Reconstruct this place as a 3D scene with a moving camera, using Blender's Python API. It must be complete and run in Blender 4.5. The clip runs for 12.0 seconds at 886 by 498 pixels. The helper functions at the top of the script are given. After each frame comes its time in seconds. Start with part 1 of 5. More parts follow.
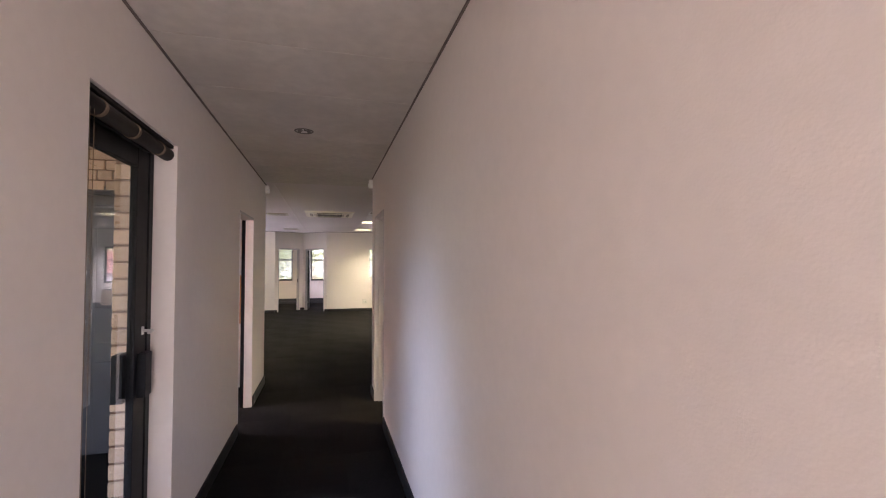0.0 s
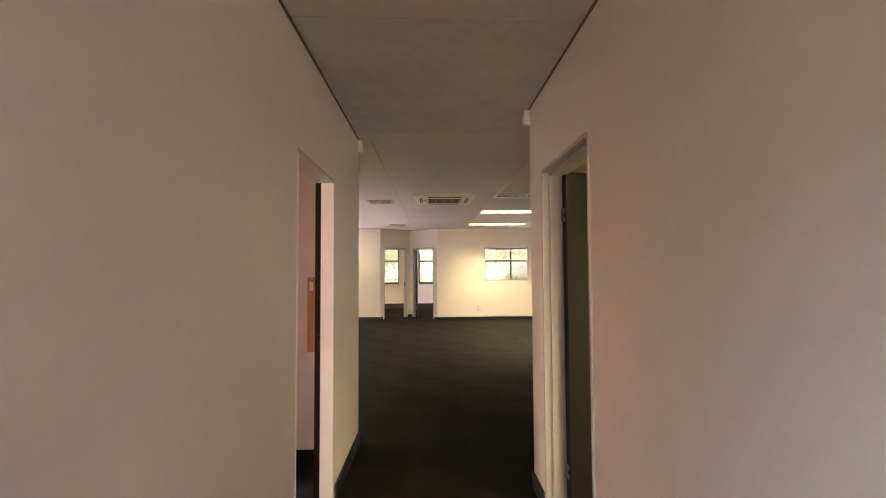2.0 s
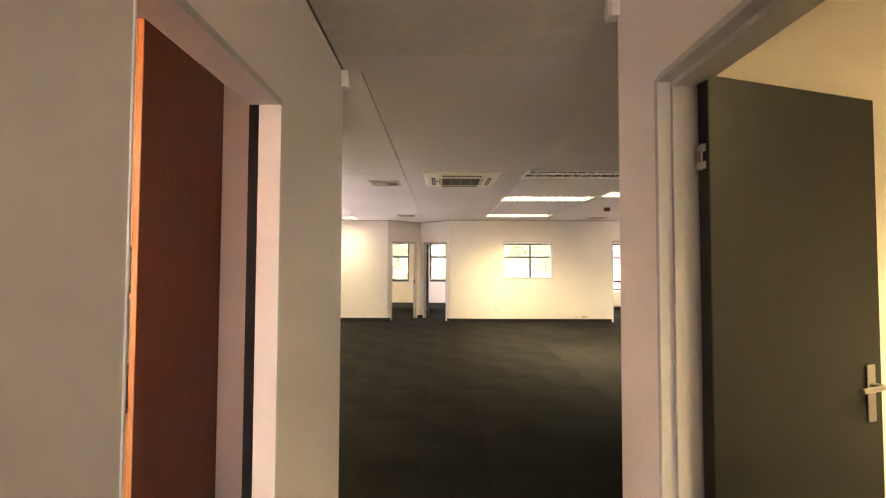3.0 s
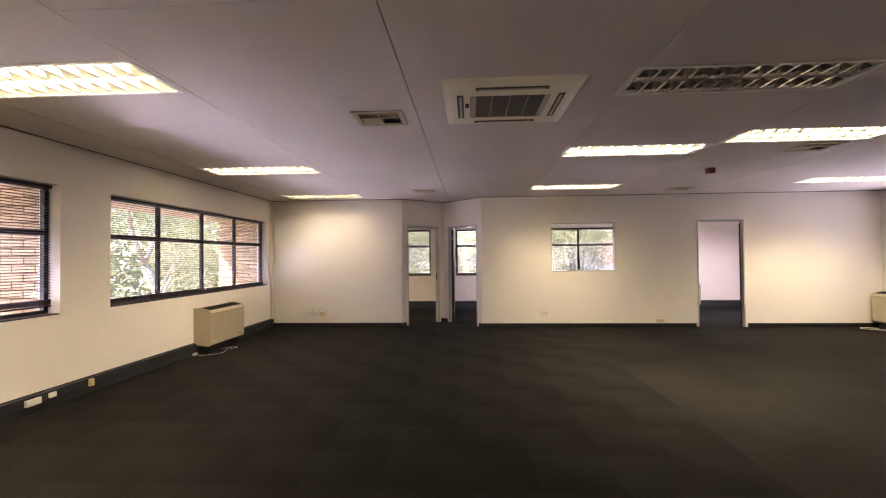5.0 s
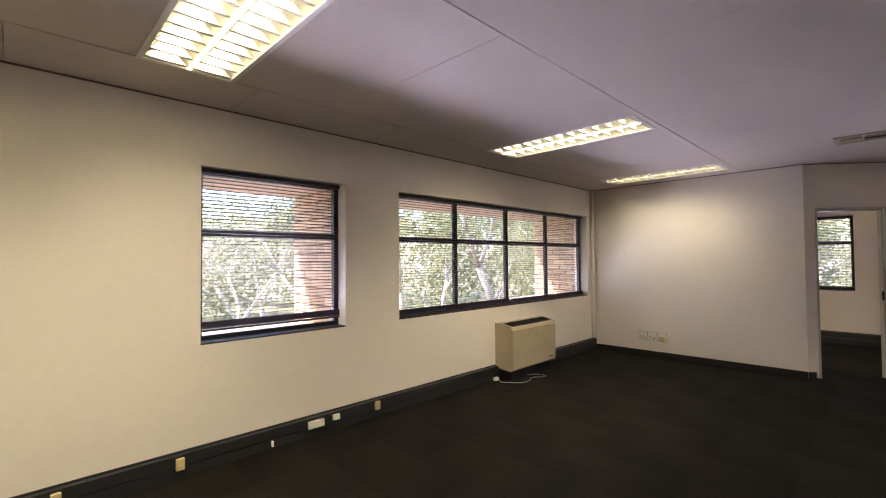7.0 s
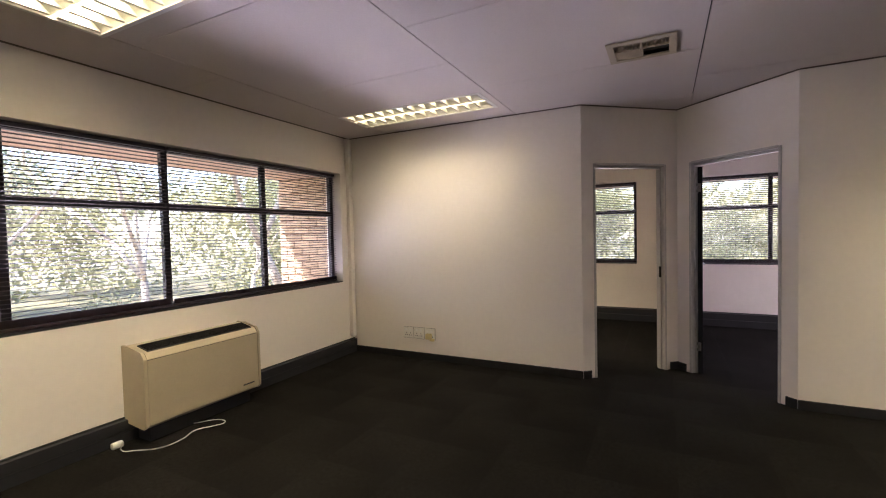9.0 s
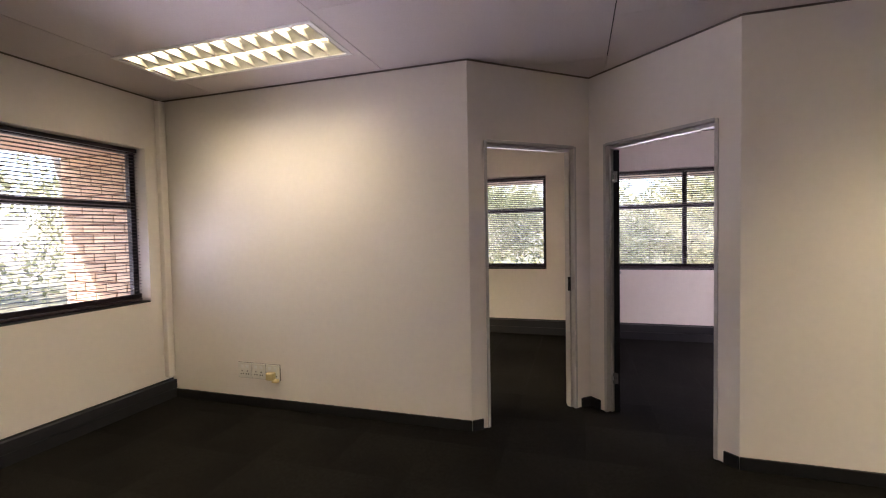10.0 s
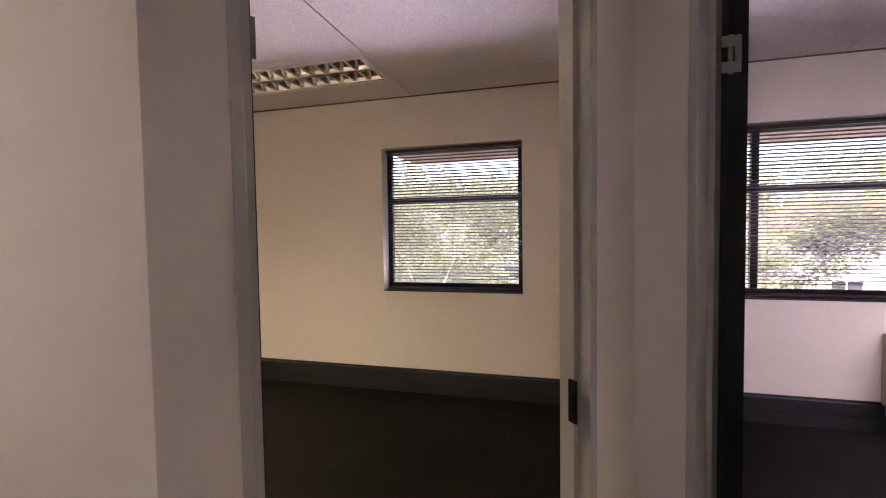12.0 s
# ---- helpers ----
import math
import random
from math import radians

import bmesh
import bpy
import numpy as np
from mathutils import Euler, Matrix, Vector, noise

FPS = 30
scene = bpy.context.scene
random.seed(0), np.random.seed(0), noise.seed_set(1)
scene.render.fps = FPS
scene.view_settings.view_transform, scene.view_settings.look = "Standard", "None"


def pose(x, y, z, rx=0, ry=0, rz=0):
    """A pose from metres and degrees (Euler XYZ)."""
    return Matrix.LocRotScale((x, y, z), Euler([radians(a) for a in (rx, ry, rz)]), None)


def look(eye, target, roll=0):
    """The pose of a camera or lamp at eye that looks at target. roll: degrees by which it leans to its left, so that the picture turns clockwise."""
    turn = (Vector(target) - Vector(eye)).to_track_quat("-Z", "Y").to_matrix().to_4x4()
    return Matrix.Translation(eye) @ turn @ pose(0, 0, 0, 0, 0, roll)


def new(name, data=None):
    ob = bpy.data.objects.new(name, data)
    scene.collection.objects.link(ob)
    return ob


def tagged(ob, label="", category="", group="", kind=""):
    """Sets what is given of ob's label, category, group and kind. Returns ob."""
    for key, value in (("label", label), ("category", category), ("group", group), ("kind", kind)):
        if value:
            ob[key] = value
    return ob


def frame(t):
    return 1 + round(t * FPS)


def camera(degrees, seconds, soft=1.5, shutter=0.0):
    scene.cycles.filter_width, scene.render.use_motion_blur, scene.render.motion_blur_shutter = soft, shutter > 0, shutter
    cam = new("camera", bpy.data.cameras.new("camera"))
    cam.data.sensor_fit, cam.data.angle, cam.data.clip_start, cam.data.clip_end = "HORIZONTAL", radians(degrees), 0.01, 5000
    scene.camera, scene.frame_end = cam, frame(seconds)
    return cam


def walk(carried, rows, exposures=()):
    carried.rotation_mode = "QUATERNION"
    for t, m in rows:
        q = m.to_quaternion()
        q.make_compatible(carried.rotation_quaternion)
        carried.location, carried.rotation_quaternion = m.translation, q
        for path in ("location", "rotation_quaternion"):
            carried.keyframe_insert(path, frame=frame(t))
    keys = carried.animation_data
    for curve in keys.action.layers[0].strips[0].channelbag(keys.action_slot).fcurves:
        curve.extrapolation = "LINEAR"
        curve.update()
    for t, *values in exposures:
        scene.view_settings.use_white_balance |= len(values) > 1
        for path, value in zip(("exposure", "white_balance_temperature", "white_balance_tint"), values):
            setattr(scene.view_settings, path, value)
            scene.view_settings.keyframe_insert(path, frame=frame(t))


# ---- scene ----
cam = camera(90.66, 12.0, soft=1.1)
METRES, EYE, TILT, LEAN, TURN = 13.6, 1.56, 0.0, 0.0, -7.8
PATH = [
    (0, (0.206, -0.514, 1.555), (0.719, 1.418, 1.621), -0.08),
    (0.5, (0.147, 0.015, 1.568), (0.406, 1.997, 1.647), -0.11),
    (1, (0.106, 0.623, 1.542), (0.259, 2.616, 1.620), -0.08),
    (1.5, (0.059, 1.222, 1.536), (0.140, 3.219, 1.613), -0.24),
    (2, (0.046, 1.848, 1.488), (0.102, 3.846, 1.570), -0.31),
    (2.5, (0.017, 2.475, 1.463), (0.043, 4.473, 1.544), -0.17),
    (3, (0.017, 3.077, 1.449), (0.020, 5.075, 1.520), 0.23),
    (4.8, (0.024, 5.355, 1.391), (-0.046, 7.354, 1.428), -0.51),
    (5, (-0.058, 5.541, 1.405), (-0.172, 7.538, 1.441), -0.55),
    (5.5, (-0.295, 5.977, 1.403), (-0.715, 7.932, 1.444), -0.38),
    (6, (-0.568, 6.386, 1.398), (-1.580, 8.108, 1.480), -0.56),
    (6.5, (-0.663, 6.916, 1.423), (-2.018, 8.383, 1.520), -0.54),
    (6.7, (-0.686, 7.158, 1.460), (-2.110, 8.561, 1.525), -0.36),
    (8.3, (-0.685, 9.257, 1.431), (-1.961, 10.796, 1.376), -0.88),
    (8.5, (-0.693, 9.485, 1.433), (-1.877, 11.096, 1.371), -1.10),
    (9, (-0.696, 10.122, 1.413), (-1.600, 11.905, 1.345), -1.31),
    (9.5, (-0.679, 10.782, 1.389), (-1.397, 12.648, 1.329), -1.01),
    (10, (-0.673, 11.439, 1.402), (-1.262, 13.349, 1.330), -1.10),
    (10.5, (-0.702, 12.101, 1.377), (-1.239, 14.027, 1.305), -1.12),
    (11, (-0.697, 12.717, 1.365), (-1.206, 14.650, 1.297), -0.59),
    (11.2, (-0.704, 12.956, 1.388), (-1.206, 14.890, 1.325), -0.70),
    (11.5, (-0.717, 13.341, 1.396), (-1.226, 15.274, 1.317), -0.83),
    (12, (-0.764, 13.868, 1.425), (-1.291, 15.795, 1.340), -0.88),
]
EXPOSURES = [(0.0, 3.98, 6000, 23), (0.5, 4.1, 6600, 23), (1.0, 4.25, 6700, 23), (1.5, 4.25, 6800, 22), (2.0, 4.3, 7200, 19), (2.5, 4.45, 7300, 16), (3.0, 4.62, 7200, 16), (5.0, 3.6, 6400, 25), (5.5, 3.65, 6300, 22), (6.0, 3.4, 6200, 20), (6.5, 3.2, 6100, 21), (8.5, 3.15, 6200, 22), (9.5, 3.3, 6200, 24), (11.0, 3.25, 6200, 26), (12.0, 3.25, 6400, 32)]
walk(cam, [(t, look(eye, target, roll)) for t, eye, target, roll in PATH], EXPOSURES)

# ---- world, sun, exposure ----
world = bpy.data.worlds.new("world")
scene.world = world
world.use_nodes = True
_wn = world.node_tree
_bg = _wn.nodes["Background"]
_sky = _wn.nodes.new("ShaderNodeTexSky")
_sky.sky_type = "NISHITA"
_sky.sun_disc = False
_sky.sun_elevation = radians(48)
_sky.sun_rotation = radians(220)
_wn.links.new(_sky.outputs[0], _bg.inputs[0])
_bg.inputs[1].default_value = 0.10
sun = new("sun", bpy.data.lights.new("sun", "SUN"))
sun.data.energy, sun.data.angle, sun.data.color = 2.2, radians(0.5), (1.0, 0.95, 0.86)
sun.matrix_world = look((math.sin(radians(220)) * 40, math.cos(radians(220)) * 40, 44.4), (0, 0, 0))

# lamp added behind the corridor for an unseen, assumed glazed entrance
entry = new("corridor_fill", bpy.data.lights.new("corridor_fill", "AREA"))
entry.data.shape, entry.data.size, entry.data.size_y = "RECTANGLE", 1.1, 2.0
entry.data.energy, entry.data.color = 4.3, (1.0, 0.84, 0.76)
entry.matrix_world = look((0.05, -3.38, 1.1), (0.05, 0, 1.1))

CEIL = 2.595
TUBE_POWER, TUBE_COLOUR = 13.0, (1.0, 0.88, 0.52)


def window_daylight(x, y, length, turn, energy):
    """Daylight that comes up off the ground into a window's opening; turn 0 faces +x."""
    lamp = new("window_daylight", bpy.data.lights.new("window_daylight", "AREA"))
    lamp.data.shape, lamp.data.size, lamp.data.size_y = "RECTANGLE", 0.22, length
    lamp.data.energy, lamp.data.color, lamp.data.spread = energy, (0.90, 0.86, 1.0), radians(80)
    inward = Vector((math.cos(radians(turn)), math.sin(radians(turn)), 0))
    up = inward * math.cos(radians(48)) + Vector((0, 0, math.sin(radians(48))))
    side = Vector((-inward.y, inward.x, 0))
    m = Matrix((side.cross(-up), side, -up)).transposed().to_4x4()
    m.translation = (x, y, 0.93)
    lamp.matrix_world = m


window_daylight(-4.46, 9.1, 1.1, 0, 2.6)
window_daylight(-4.46, 12.28, 3.8, 0, 4.2)
window_daylight(8.12, 12.05, 3.8, 180, 2.2)
window_daylight(-1.7, 17.84, 1.1, -90, 1.8)
window_daylight(1.85, 17.84, 4.3, -90, 10.0)
window_daylight(5.4, 17.84, 1.1, -90, 7.0)
# daylight through the glazed door onto the corridor's opposite wall
door_light = new("door_daylight", bpy.data.lights.new("door_daylight", "AREA"))
door_light.data.shape, door_light.data.size, door_light.data.size_y = "RECTANGLE", 0.5, 1.5
door_light.data.energy, door_light.data.color, door_light.data.spread = 0.2, (0.66, 0.74, 1.0), radians(84)
door_light.matrix_world = look((-0.66, 1.66, 1.1), (0.74, 2.05, 0.3))


# ---- materials ----
def mat(name, colour, rough=0.6, metal=0.0, grain=0.0, grain_scale=60.0, stain=0.0, stain_scale=1.6, bump=0.0, bump_scale=300.0, per_object=0.0, coat=0.0, spec=0.5, tint=None):
    """A painted or plain surface: colour varied at two scales, with fine relief."""
    m = bpy.data.materials.new(name)
    m.use_nodes = True
    nt = m.node_tree
    b = nt.nodes["Principled BSDF"]
    b.inputs["Roughness"].default_value = rough
    b.inputs["Metallic"].default_value = metal
    b.inputs["Specular IOR Level"].default_value = spec
    b.inputs["Coat Weight"].default_value = coat
    geo = nt.nodes.new("ShaderNodeTexCoord")
    col = nt.nodes.new("ShaderNodeRGB")
    col.outputs[0].default_value = (*colour, 1)
    out = col.outputs[0]

    def vary(fac_socket, amount, low):
        nonlocal out
        mix = nt.nodes.new("ShaderNodeMix")
        mix.data_type, mix.blend_type = "RGBA", "MIX"
        rng = nt.nodes.new("ShaderNodeMapRange")
        rng.inputs["From Min"].default_value, rng.inputs["From Max"].default_value = 0.35, 0.7
        rng.inputs["To Min"].default_value, rng.inputs["To Max"].default_value = 0, amount
        nt.links.new(fac_socket, rng.inputs["Value"])
        nt.links.new(rng.outputs[0], mix.inputs[0])
        nt.links.new(out, mix.inputs["A"])
        mix.inputs["B"].default_value = (*low, 1)
        out = mix.outputs["Result"]

    if grain:
        n = nt.nodes.new("ShaderNodeTexNoise")
        n.inputs["Scale"].default_value, n.inputs["Detail"].default_value = grain_scale, 4
        nt.links.new(geo.outputs["Object"], n.inputs["Vector"])
        vary(n.outputs[0], grain, [c * 0.55 for c in colour])
    if stain:
        n = nt.nodes.new("ShaderNodeTexNoise")
        n.inputs["Scale"].default_value, n.inputs["Detail"].default_value = stain_scale, 5
        nt.links.new(geo.outputs["Object"], n.inputs["Vector"])
        vary(n.outputs[0], stain, tint or [c * 0.6 for c in colour])
        rr = nt.nodes.new("ShaderNodeMapRange")
        rr.inputs["To Min"].default_value, rr.inputs["To Max"].default_value = max(rough - 0.12, 0.03), min(rough + 0.12, 1)
        nt.links.new(n.outputs[0], rr.inputs["Value"])
        nt.links.new(rr.outputs[0], b.inputs["Roughness"])
    if per_object:
        oi = nt.nodes.new("ShaderNodeObjectInfo")
        hs = nt.nodes.new("ShaderNodeHueSaturation")
        rng = nt.nodes.new("ShaderNodeMapRange")
        rng.inputs["To Min"].default_value, rng.inputs["To Max"].default_value = 1 - per_object, 1 + per_object
        nt.links.new(oi.outputs["Random"], rng.inputs["Value"])
        nt.links.new(rng.outputs[0], hs.inputs["Value"])
        nt.links.new(out, hs.inputs["Color"])
        out = hs.outputs[0]
    nt.links.new(out, b.inputs["Base Color"])
    if bump:
        n = nt.nodes.new("ShaderNodeTexNoise")
        n.inputs["Scale"].default_value, n.inputs["Detail"].default_value = bump_scale, 3
        nt.links.new(geo.outputs["Object"], n.inputs["Vector"])
        bp = nt.nodes.new("ShaderNodeBump")
        bp.inputs["Strength"].default_value, bp.inputs["Distance"].default_value = bump, 0.004
        nt.links.new(n.outputs[0], bp.inputs["Height"])
        nt.links.new(bp.outputs[0], b.inputs["Normal"])
    return m


def wood(name, light, dark, scale=6.0, rough=0.42):
    """Veneer with a grain that runs upright."""
    m = mat(name, light, rough)
    nt = m.node_tree
    b = nt.nodes["Principled BSDF"]
    tc = nt.nodes.new("ShaderNodeTexCoord")
    mp = nt.nodes.new("ShaderNodeMapping")
    mp.inputs["Scale"].default_value = (9, 9, 0.7)
    n = nt.nodes.new("ShaderNodeTexNoise")
    n.inputs["Scale"].default_value, n.inputs["Detail"].default_value, n.inputs["Distortion"].default_value = scale, 6, 1.2
    ramp = nt.nodes.new("ShaderNodeValToRGB")
    ramp.color_ramp.elements[0].position, ramp.color_ramp.elements[0].color = 0.3, (*dark, 1)
    ramp.color_ramp.elements[1].position, ramp.color_ramp.elements[1].color = 0.7, (*light, 1)
    nt.links.new(tc.outputs["Object"], mp.inputs[0])
    nt.links.new(mp.outputs[0], n.inputs["Vector"])
    nt.links.new(n.outputs[0], ramp.inputs[0])
    nt.links.new(ramp.outputs[0], b.inputs["Base Color"])
    return m


def glass(name, rough=0.0, colour=(1, 1, 1)):
    m = bpy.data.materials.new(name)
    m.use_nodes = True
    b = m.node_tree.nodes["Principled BSDF"]
    b.inputs["Base Color"].default_value = (*colour, 1)
    b.inputs["Roughness"].default_value = rough
    b.inputs["Transmission Weight"].default_value = 1.0
    b.inputs["IOR"].default_value = 1.45
    return m


def leafy(name, colour, per_island=0.45):
    """Leaves: each its own shade, letting some light through."""
    m = bpy.data.materials.new(name)
    m.use_nodes = True
    nt = m.node_tree
    b = nt.nodes["Principled BSDF"]
    geo = nt.nodes.new("ShaderNodeNewGeometry")
    hs = nt.nodes.new("ShaderNodeHueSaturation")
    rng = nt.nodes.new("ShaderNodeMapRange")
    rng.inputs["To Min"].default_value, rng.inputs["To Max"].default_value = 1 - per_island, 1 + per_island
    hs.inputs["Color"].default_value = (*colour, 1)
    nt.links.new(geo.outputs["Random Per Island"], rng.inputs["Value"])
    nt.links.new(rng.outputs[0], hs.inputs["Value"])
    nt.links.new(hs.outputs[0], b.inputs["Base Color"])
    b.inputs["Roughness"].default_value = 0.55
    tr = nt.nodes.new("ShaderNodeBsdfTranslucent")
    nt.links.new(hs.outputs[0], tr.inputs[0])
    mx = nt.nodes.new("ShaderNodeMixShader")
    mx.inputs[0].default_value = 0.5
    nt.links.new(b.outputs[0], mx.inputs[1])
    nt.links.new(tr.outputs[0], mx.inputs[2])
    nt.links.new(mx.outputs[0], nt.nodes["Material Output"].inputs[0])
    return m


M_PLASTER = mat("plaster_paint", (0.82, 0.76, 0.70), 0.62, grain=0.06, grain_scale=22, stain=0.08, stain_scale=0.9, bump=0.12, bump_scale=160, tint=(0.62, 0.57, 0.50))
M_CEIL_RAW = mat("raw_ceiling_board", (0.66, 0.61, 0.54), 0.9, grain=0.25, grain_scale=14, stain=0.6, stain_scale=1.8, bump=0.15, bump_scale=120, tint=(0.50, 0.46, 0.40))
M_CEIL_TILE = mat("pinhole_ceiling_tile", (0.74, 0.68, 0.68), 0.9, grain=0.45, grain_scale=65, stain=0.15, stain_scale=0.8, bump=0.7, bump_scale=90)
M_SHADOW_LINE = mat("painted_shadow_line", (0.15, 0.12, 0.10), 0.8)
# same louvre aluminium, its colour brightened for the unlit fittings
M_LOUVRE_UNLIT = mat("louvre_aluminium_unlit", (0.85, 0.83, 0.80), 0.22, metal=0.95, grain=0.1)
M_CEIL = mat("ceiling_board", (0.70, 0.63, 0.61), 0.8, grain=0.12, grain_scale=120, stain=0.18, stain_scale=0.7, bump=0.5, bump_scale=220)
M_GAP = mat("shadow_gap", (0.06, 0.055, 0.05), 0.9)
M_CARPET = mat("carpet_tile", (0.0165, 0.0150, 0.0136), 0.95, grain=1.0, grain_scale=42, stain=0.9, stain_scale=0.75, bump=1.0, bump_scale=260, per_object=0.10, spec=0.06, tint=(0.0055, 0.0050, 0.0046))
M_BACKING = mat("carpet_backing", (0.02, 0.02, 0.02), 0.95)
M_TRUNK = mat("grey_trunking", (0.022, 0.022, 0.026), 0.5, grain=0.2, grain_scale=40, stain=0.3, stain_scale=3)
M_SKIRT = mat("black_skirting", (0.009, 0.009, 0.010), 0.5, grain=0.3, grain_scale=40)
M_STEEL = mat("grey_frame_paint", (0.50, 0.48, 0.46), 0.42, grain=0.15, grain_scale=50, stain=0.2, stain_scale=4)
M_LEAF_DOOR = mat("dark_door_paint", (0.010, 0.0104, 0.009), 0.5, grain=0.25, grain_scale=35, stain=0.2, stain_scale=2, bump=0.15)
M_BLACK = mat("black_enamel", (0.008, 0.008, 0.009), 0.5, grain=0.3, grain_scale=60, stain=0.3, stain_scale=5, spec=0.2)
M_BRONZE = mat("bronze_aluminium", (0.011, 0.010, 0.014), 0.4, grain=0.2)
M_SLAT = mat("blind_slat", (0.034, 0.021, 0.026), 0.35, grain=0.2, grain_scale=30)
M_CORD = mat("blind_cord", (0.12, 0.11, 0.11), 0.8)
M_CHROME = mat("chrome", (0.55, 0.54, 0.52), 0.3, metal=1.0, grain=0.2, grain_scale=50)
M_CREAM = mat("cream_enamel", (0.46, 0.39, 0.27), 0.42, grain=0.08, grain_scale=60, stain=0.18, stain_scale=4)
M_PLASTIC = mat("white_plastic", (0.80, 0.77, 0.70), 0.35, grain=0.1, stain=0.2, stain_scale=20)
M_YELLOWED = mat("yellowed_plastic", (0.70, 0.56, 0.28), 0.4, grain=0.15, stain=0.3, stain_scale=15)
M_WHITE_ENAMEL = mat("white_enamel", (0.82, 0.81, 0.78), 0.35, grain=0.06, stain=0.1, stain_scale=8)
# copy for lit fittings, coloured darker to hold their glare down
M_LOUVRE = mat("louvre_aluminium_lit", (0.50, 0.49, 0.44), 0.45, metal=0.3, grain=0.1)
M_GRILLE = mat("dark_grille", (0.05, 0.048, 0.045), 0.6, grain=0.3)
M_MESH = mat("return_grille", (0.16, 0.14, 0.12), 0.6, grain=0.3, grain_scale=90)
M_FASCIA = mat("cassette_plastic", (0.86, 0.79, 0.63), 0.4, grain=0.06, stain=0.15, stain_scale=5)
M_RED = mat("red_plastic", (0.28, 0.02, 0.015), 0.4, grain=0.1)
M_BEECH = wood("beech_veneer", (0.62, 0.30, 0.10), (0.48, 0.20, 0.06))
M_BROWN = wood("brown_panel", (0.13, 0.035, 0.014), (0.085, 0.022, 0.009))
M_WORKTOP = mat("dark_worktop", (0.02, 0.018, 0.018), 0.25, grain=0.3)
M_BAMBOO = mat("dark_bamboo", (0.016, 0.011, 0.009), 0.6, grain=0.5, grain_scale=90)
M_ROPE = mat("blind_tape", (0.25, 0.18, 0.12), 0.8, grain=0.4)
M_BRICK = mat("face_brick", (0.62, 0.48, 0.33), 0.85, grain=0.4, grain_scale=45, stain=0.35, stain_scale=7, bump=0.8, bump_scale=150, per_object=0.16, tint=(0.50, 0.36, 0.23))
M_BRICK_PALE = mat("pale_face_brick", (0.66, 0.47, 0.32), 0.85, grain=0.3, grain_scale=45, stain=0.4, stain_scale=8, bump=0.8, bump_scale=150, per_object=0.2, tint=(0.55, 0.37, 0.26))
M_MORTAR = mat("mortar", (0.20, 0.115, 0.08), 0.95, grain=0.3, bump=0.6)
M_MORTAR_PALE = mat("brown_mortar", (0.22, 0.12, 0.065), 0.95, grain=0.4, bump=0.6)
M_BRICK_PLAIN = mat("brick_shell", (0.58, 0.44, 0.33), 0.9, grain=0.3, grain_scale=30, stain=0.3, stain_scale=5, bump=0.6, bump_scale=80)
M_GALV = mat("galvanised_steel", (0.26, 0.25, 0.24), 0.45, metal=0.7, grain=0.3, grain_scale=60)
M_SOFFIT = mat("soffit_paint", (0.72, 0.66, 0.62), 0.8, grain=0.1, stain=0.15)
M_PAVER = mat("landing_paver", (0.20, 0.12, 0.09), 0.9, grain=0.4, stain=0.4, stain_scale=4, bump=0.5)
M_GLASS = glass("window_glass")
M_BARK = mat("pale_bark", (0.52, 0.46, 0.36), 0.9, grain=0.5, grain_scale=12, stain=0.5, stain_scale=3, bump=0.8, bump_scale=30)
M_LEAVES = leafy("green_leaves", (0.21, 0.22, 0.11), 0.3)
M_LEAVES_PALE = leafy("pale_leaves", (0.34, 0.33, 0.18), 0.3)
M_LEAVES_DARK = leafy("dark_leaves", (0.12, 0.15, 0.10), 0.3)
M_LEAVES_RED = leafy("russet_leaves", (0.17, 0.09, 0.05))
M_GROUND = mat("dry_lawn", (0.22, 0.19, 0.11), 0.95, grain=0.5, grain_scale=6, stain=0.5, stain_scale=0.15, tint=(0.10, 0.13, 0.05))
M_PAVED = mat("pale_paving", (0.55, 0.50, 0.45), 0.9, grain=0.3, grain_scale=8, stain=0.3, stain_scale=0.4)
M_CANVAS = mat("white_canvas", (0.8, 0.78, 0.74), 0.8, grain=0.1, stain=0.1)
M_GREEN_CANVAS = mat("green_canvas", (0.05, 0.22, 0.16), 0.8, grain=0.1)
M_ROOF = mat("clay_roof", (0.32, 0.13, 0.09), 0.85, grain=0.4, grain_scale=10, stain=0.3)
M_RENDER = mat("house_render", (0.78, 0.70, 0.66), 0.85, grain=0.1, stain=0.15)


# ---- building helpers ----
def box(bm, x0, x1, y0, y1, z0, z1, bevel=0.0):
    if x0 > x1: x0, x1 = x1, x0
    if y0 > y1: y0, y1 = y1, y0
    if z0 > z1: z0, z1 = z1, z0
    m = Matrix.Translation(((x0 + x1) / 2, (y0 + y1) / 2, (z0 + z1) / 2)) @ Matrix.Diagonal((x1 - x0, y1 - y0, z1 - z0, 1))
    r = bmesh.ops.create_cube(bm, size=1, matrix=m)
    if bevel:
        edges = list({e for v in r["verts"] for e in v.link_edges})
        bmesh.ops.bevel(bm, geom=edges, offset=bevel, segments=2, affect="EDGES", profile=0.6)
    return bm


def boxed(*args, **kw):
    return box(bmesh.new(), *args, **kw)


def rod(bm, a, b, r0, r1=None, seg=10):
    a, b = Vector(a), Vector(b)
    d = b - a
    m = Matrix.Translation((a + b) / 2) @ d.to_track_quat("Z", "Y").to_matrix().to_4x4()
    bmesh.ops.create_cone(bm, cap_ends=True, segments=seg, radius1=r0, radius2=r0 if r1 is None else r1, depth=d.length, matrix=m)
    return bm


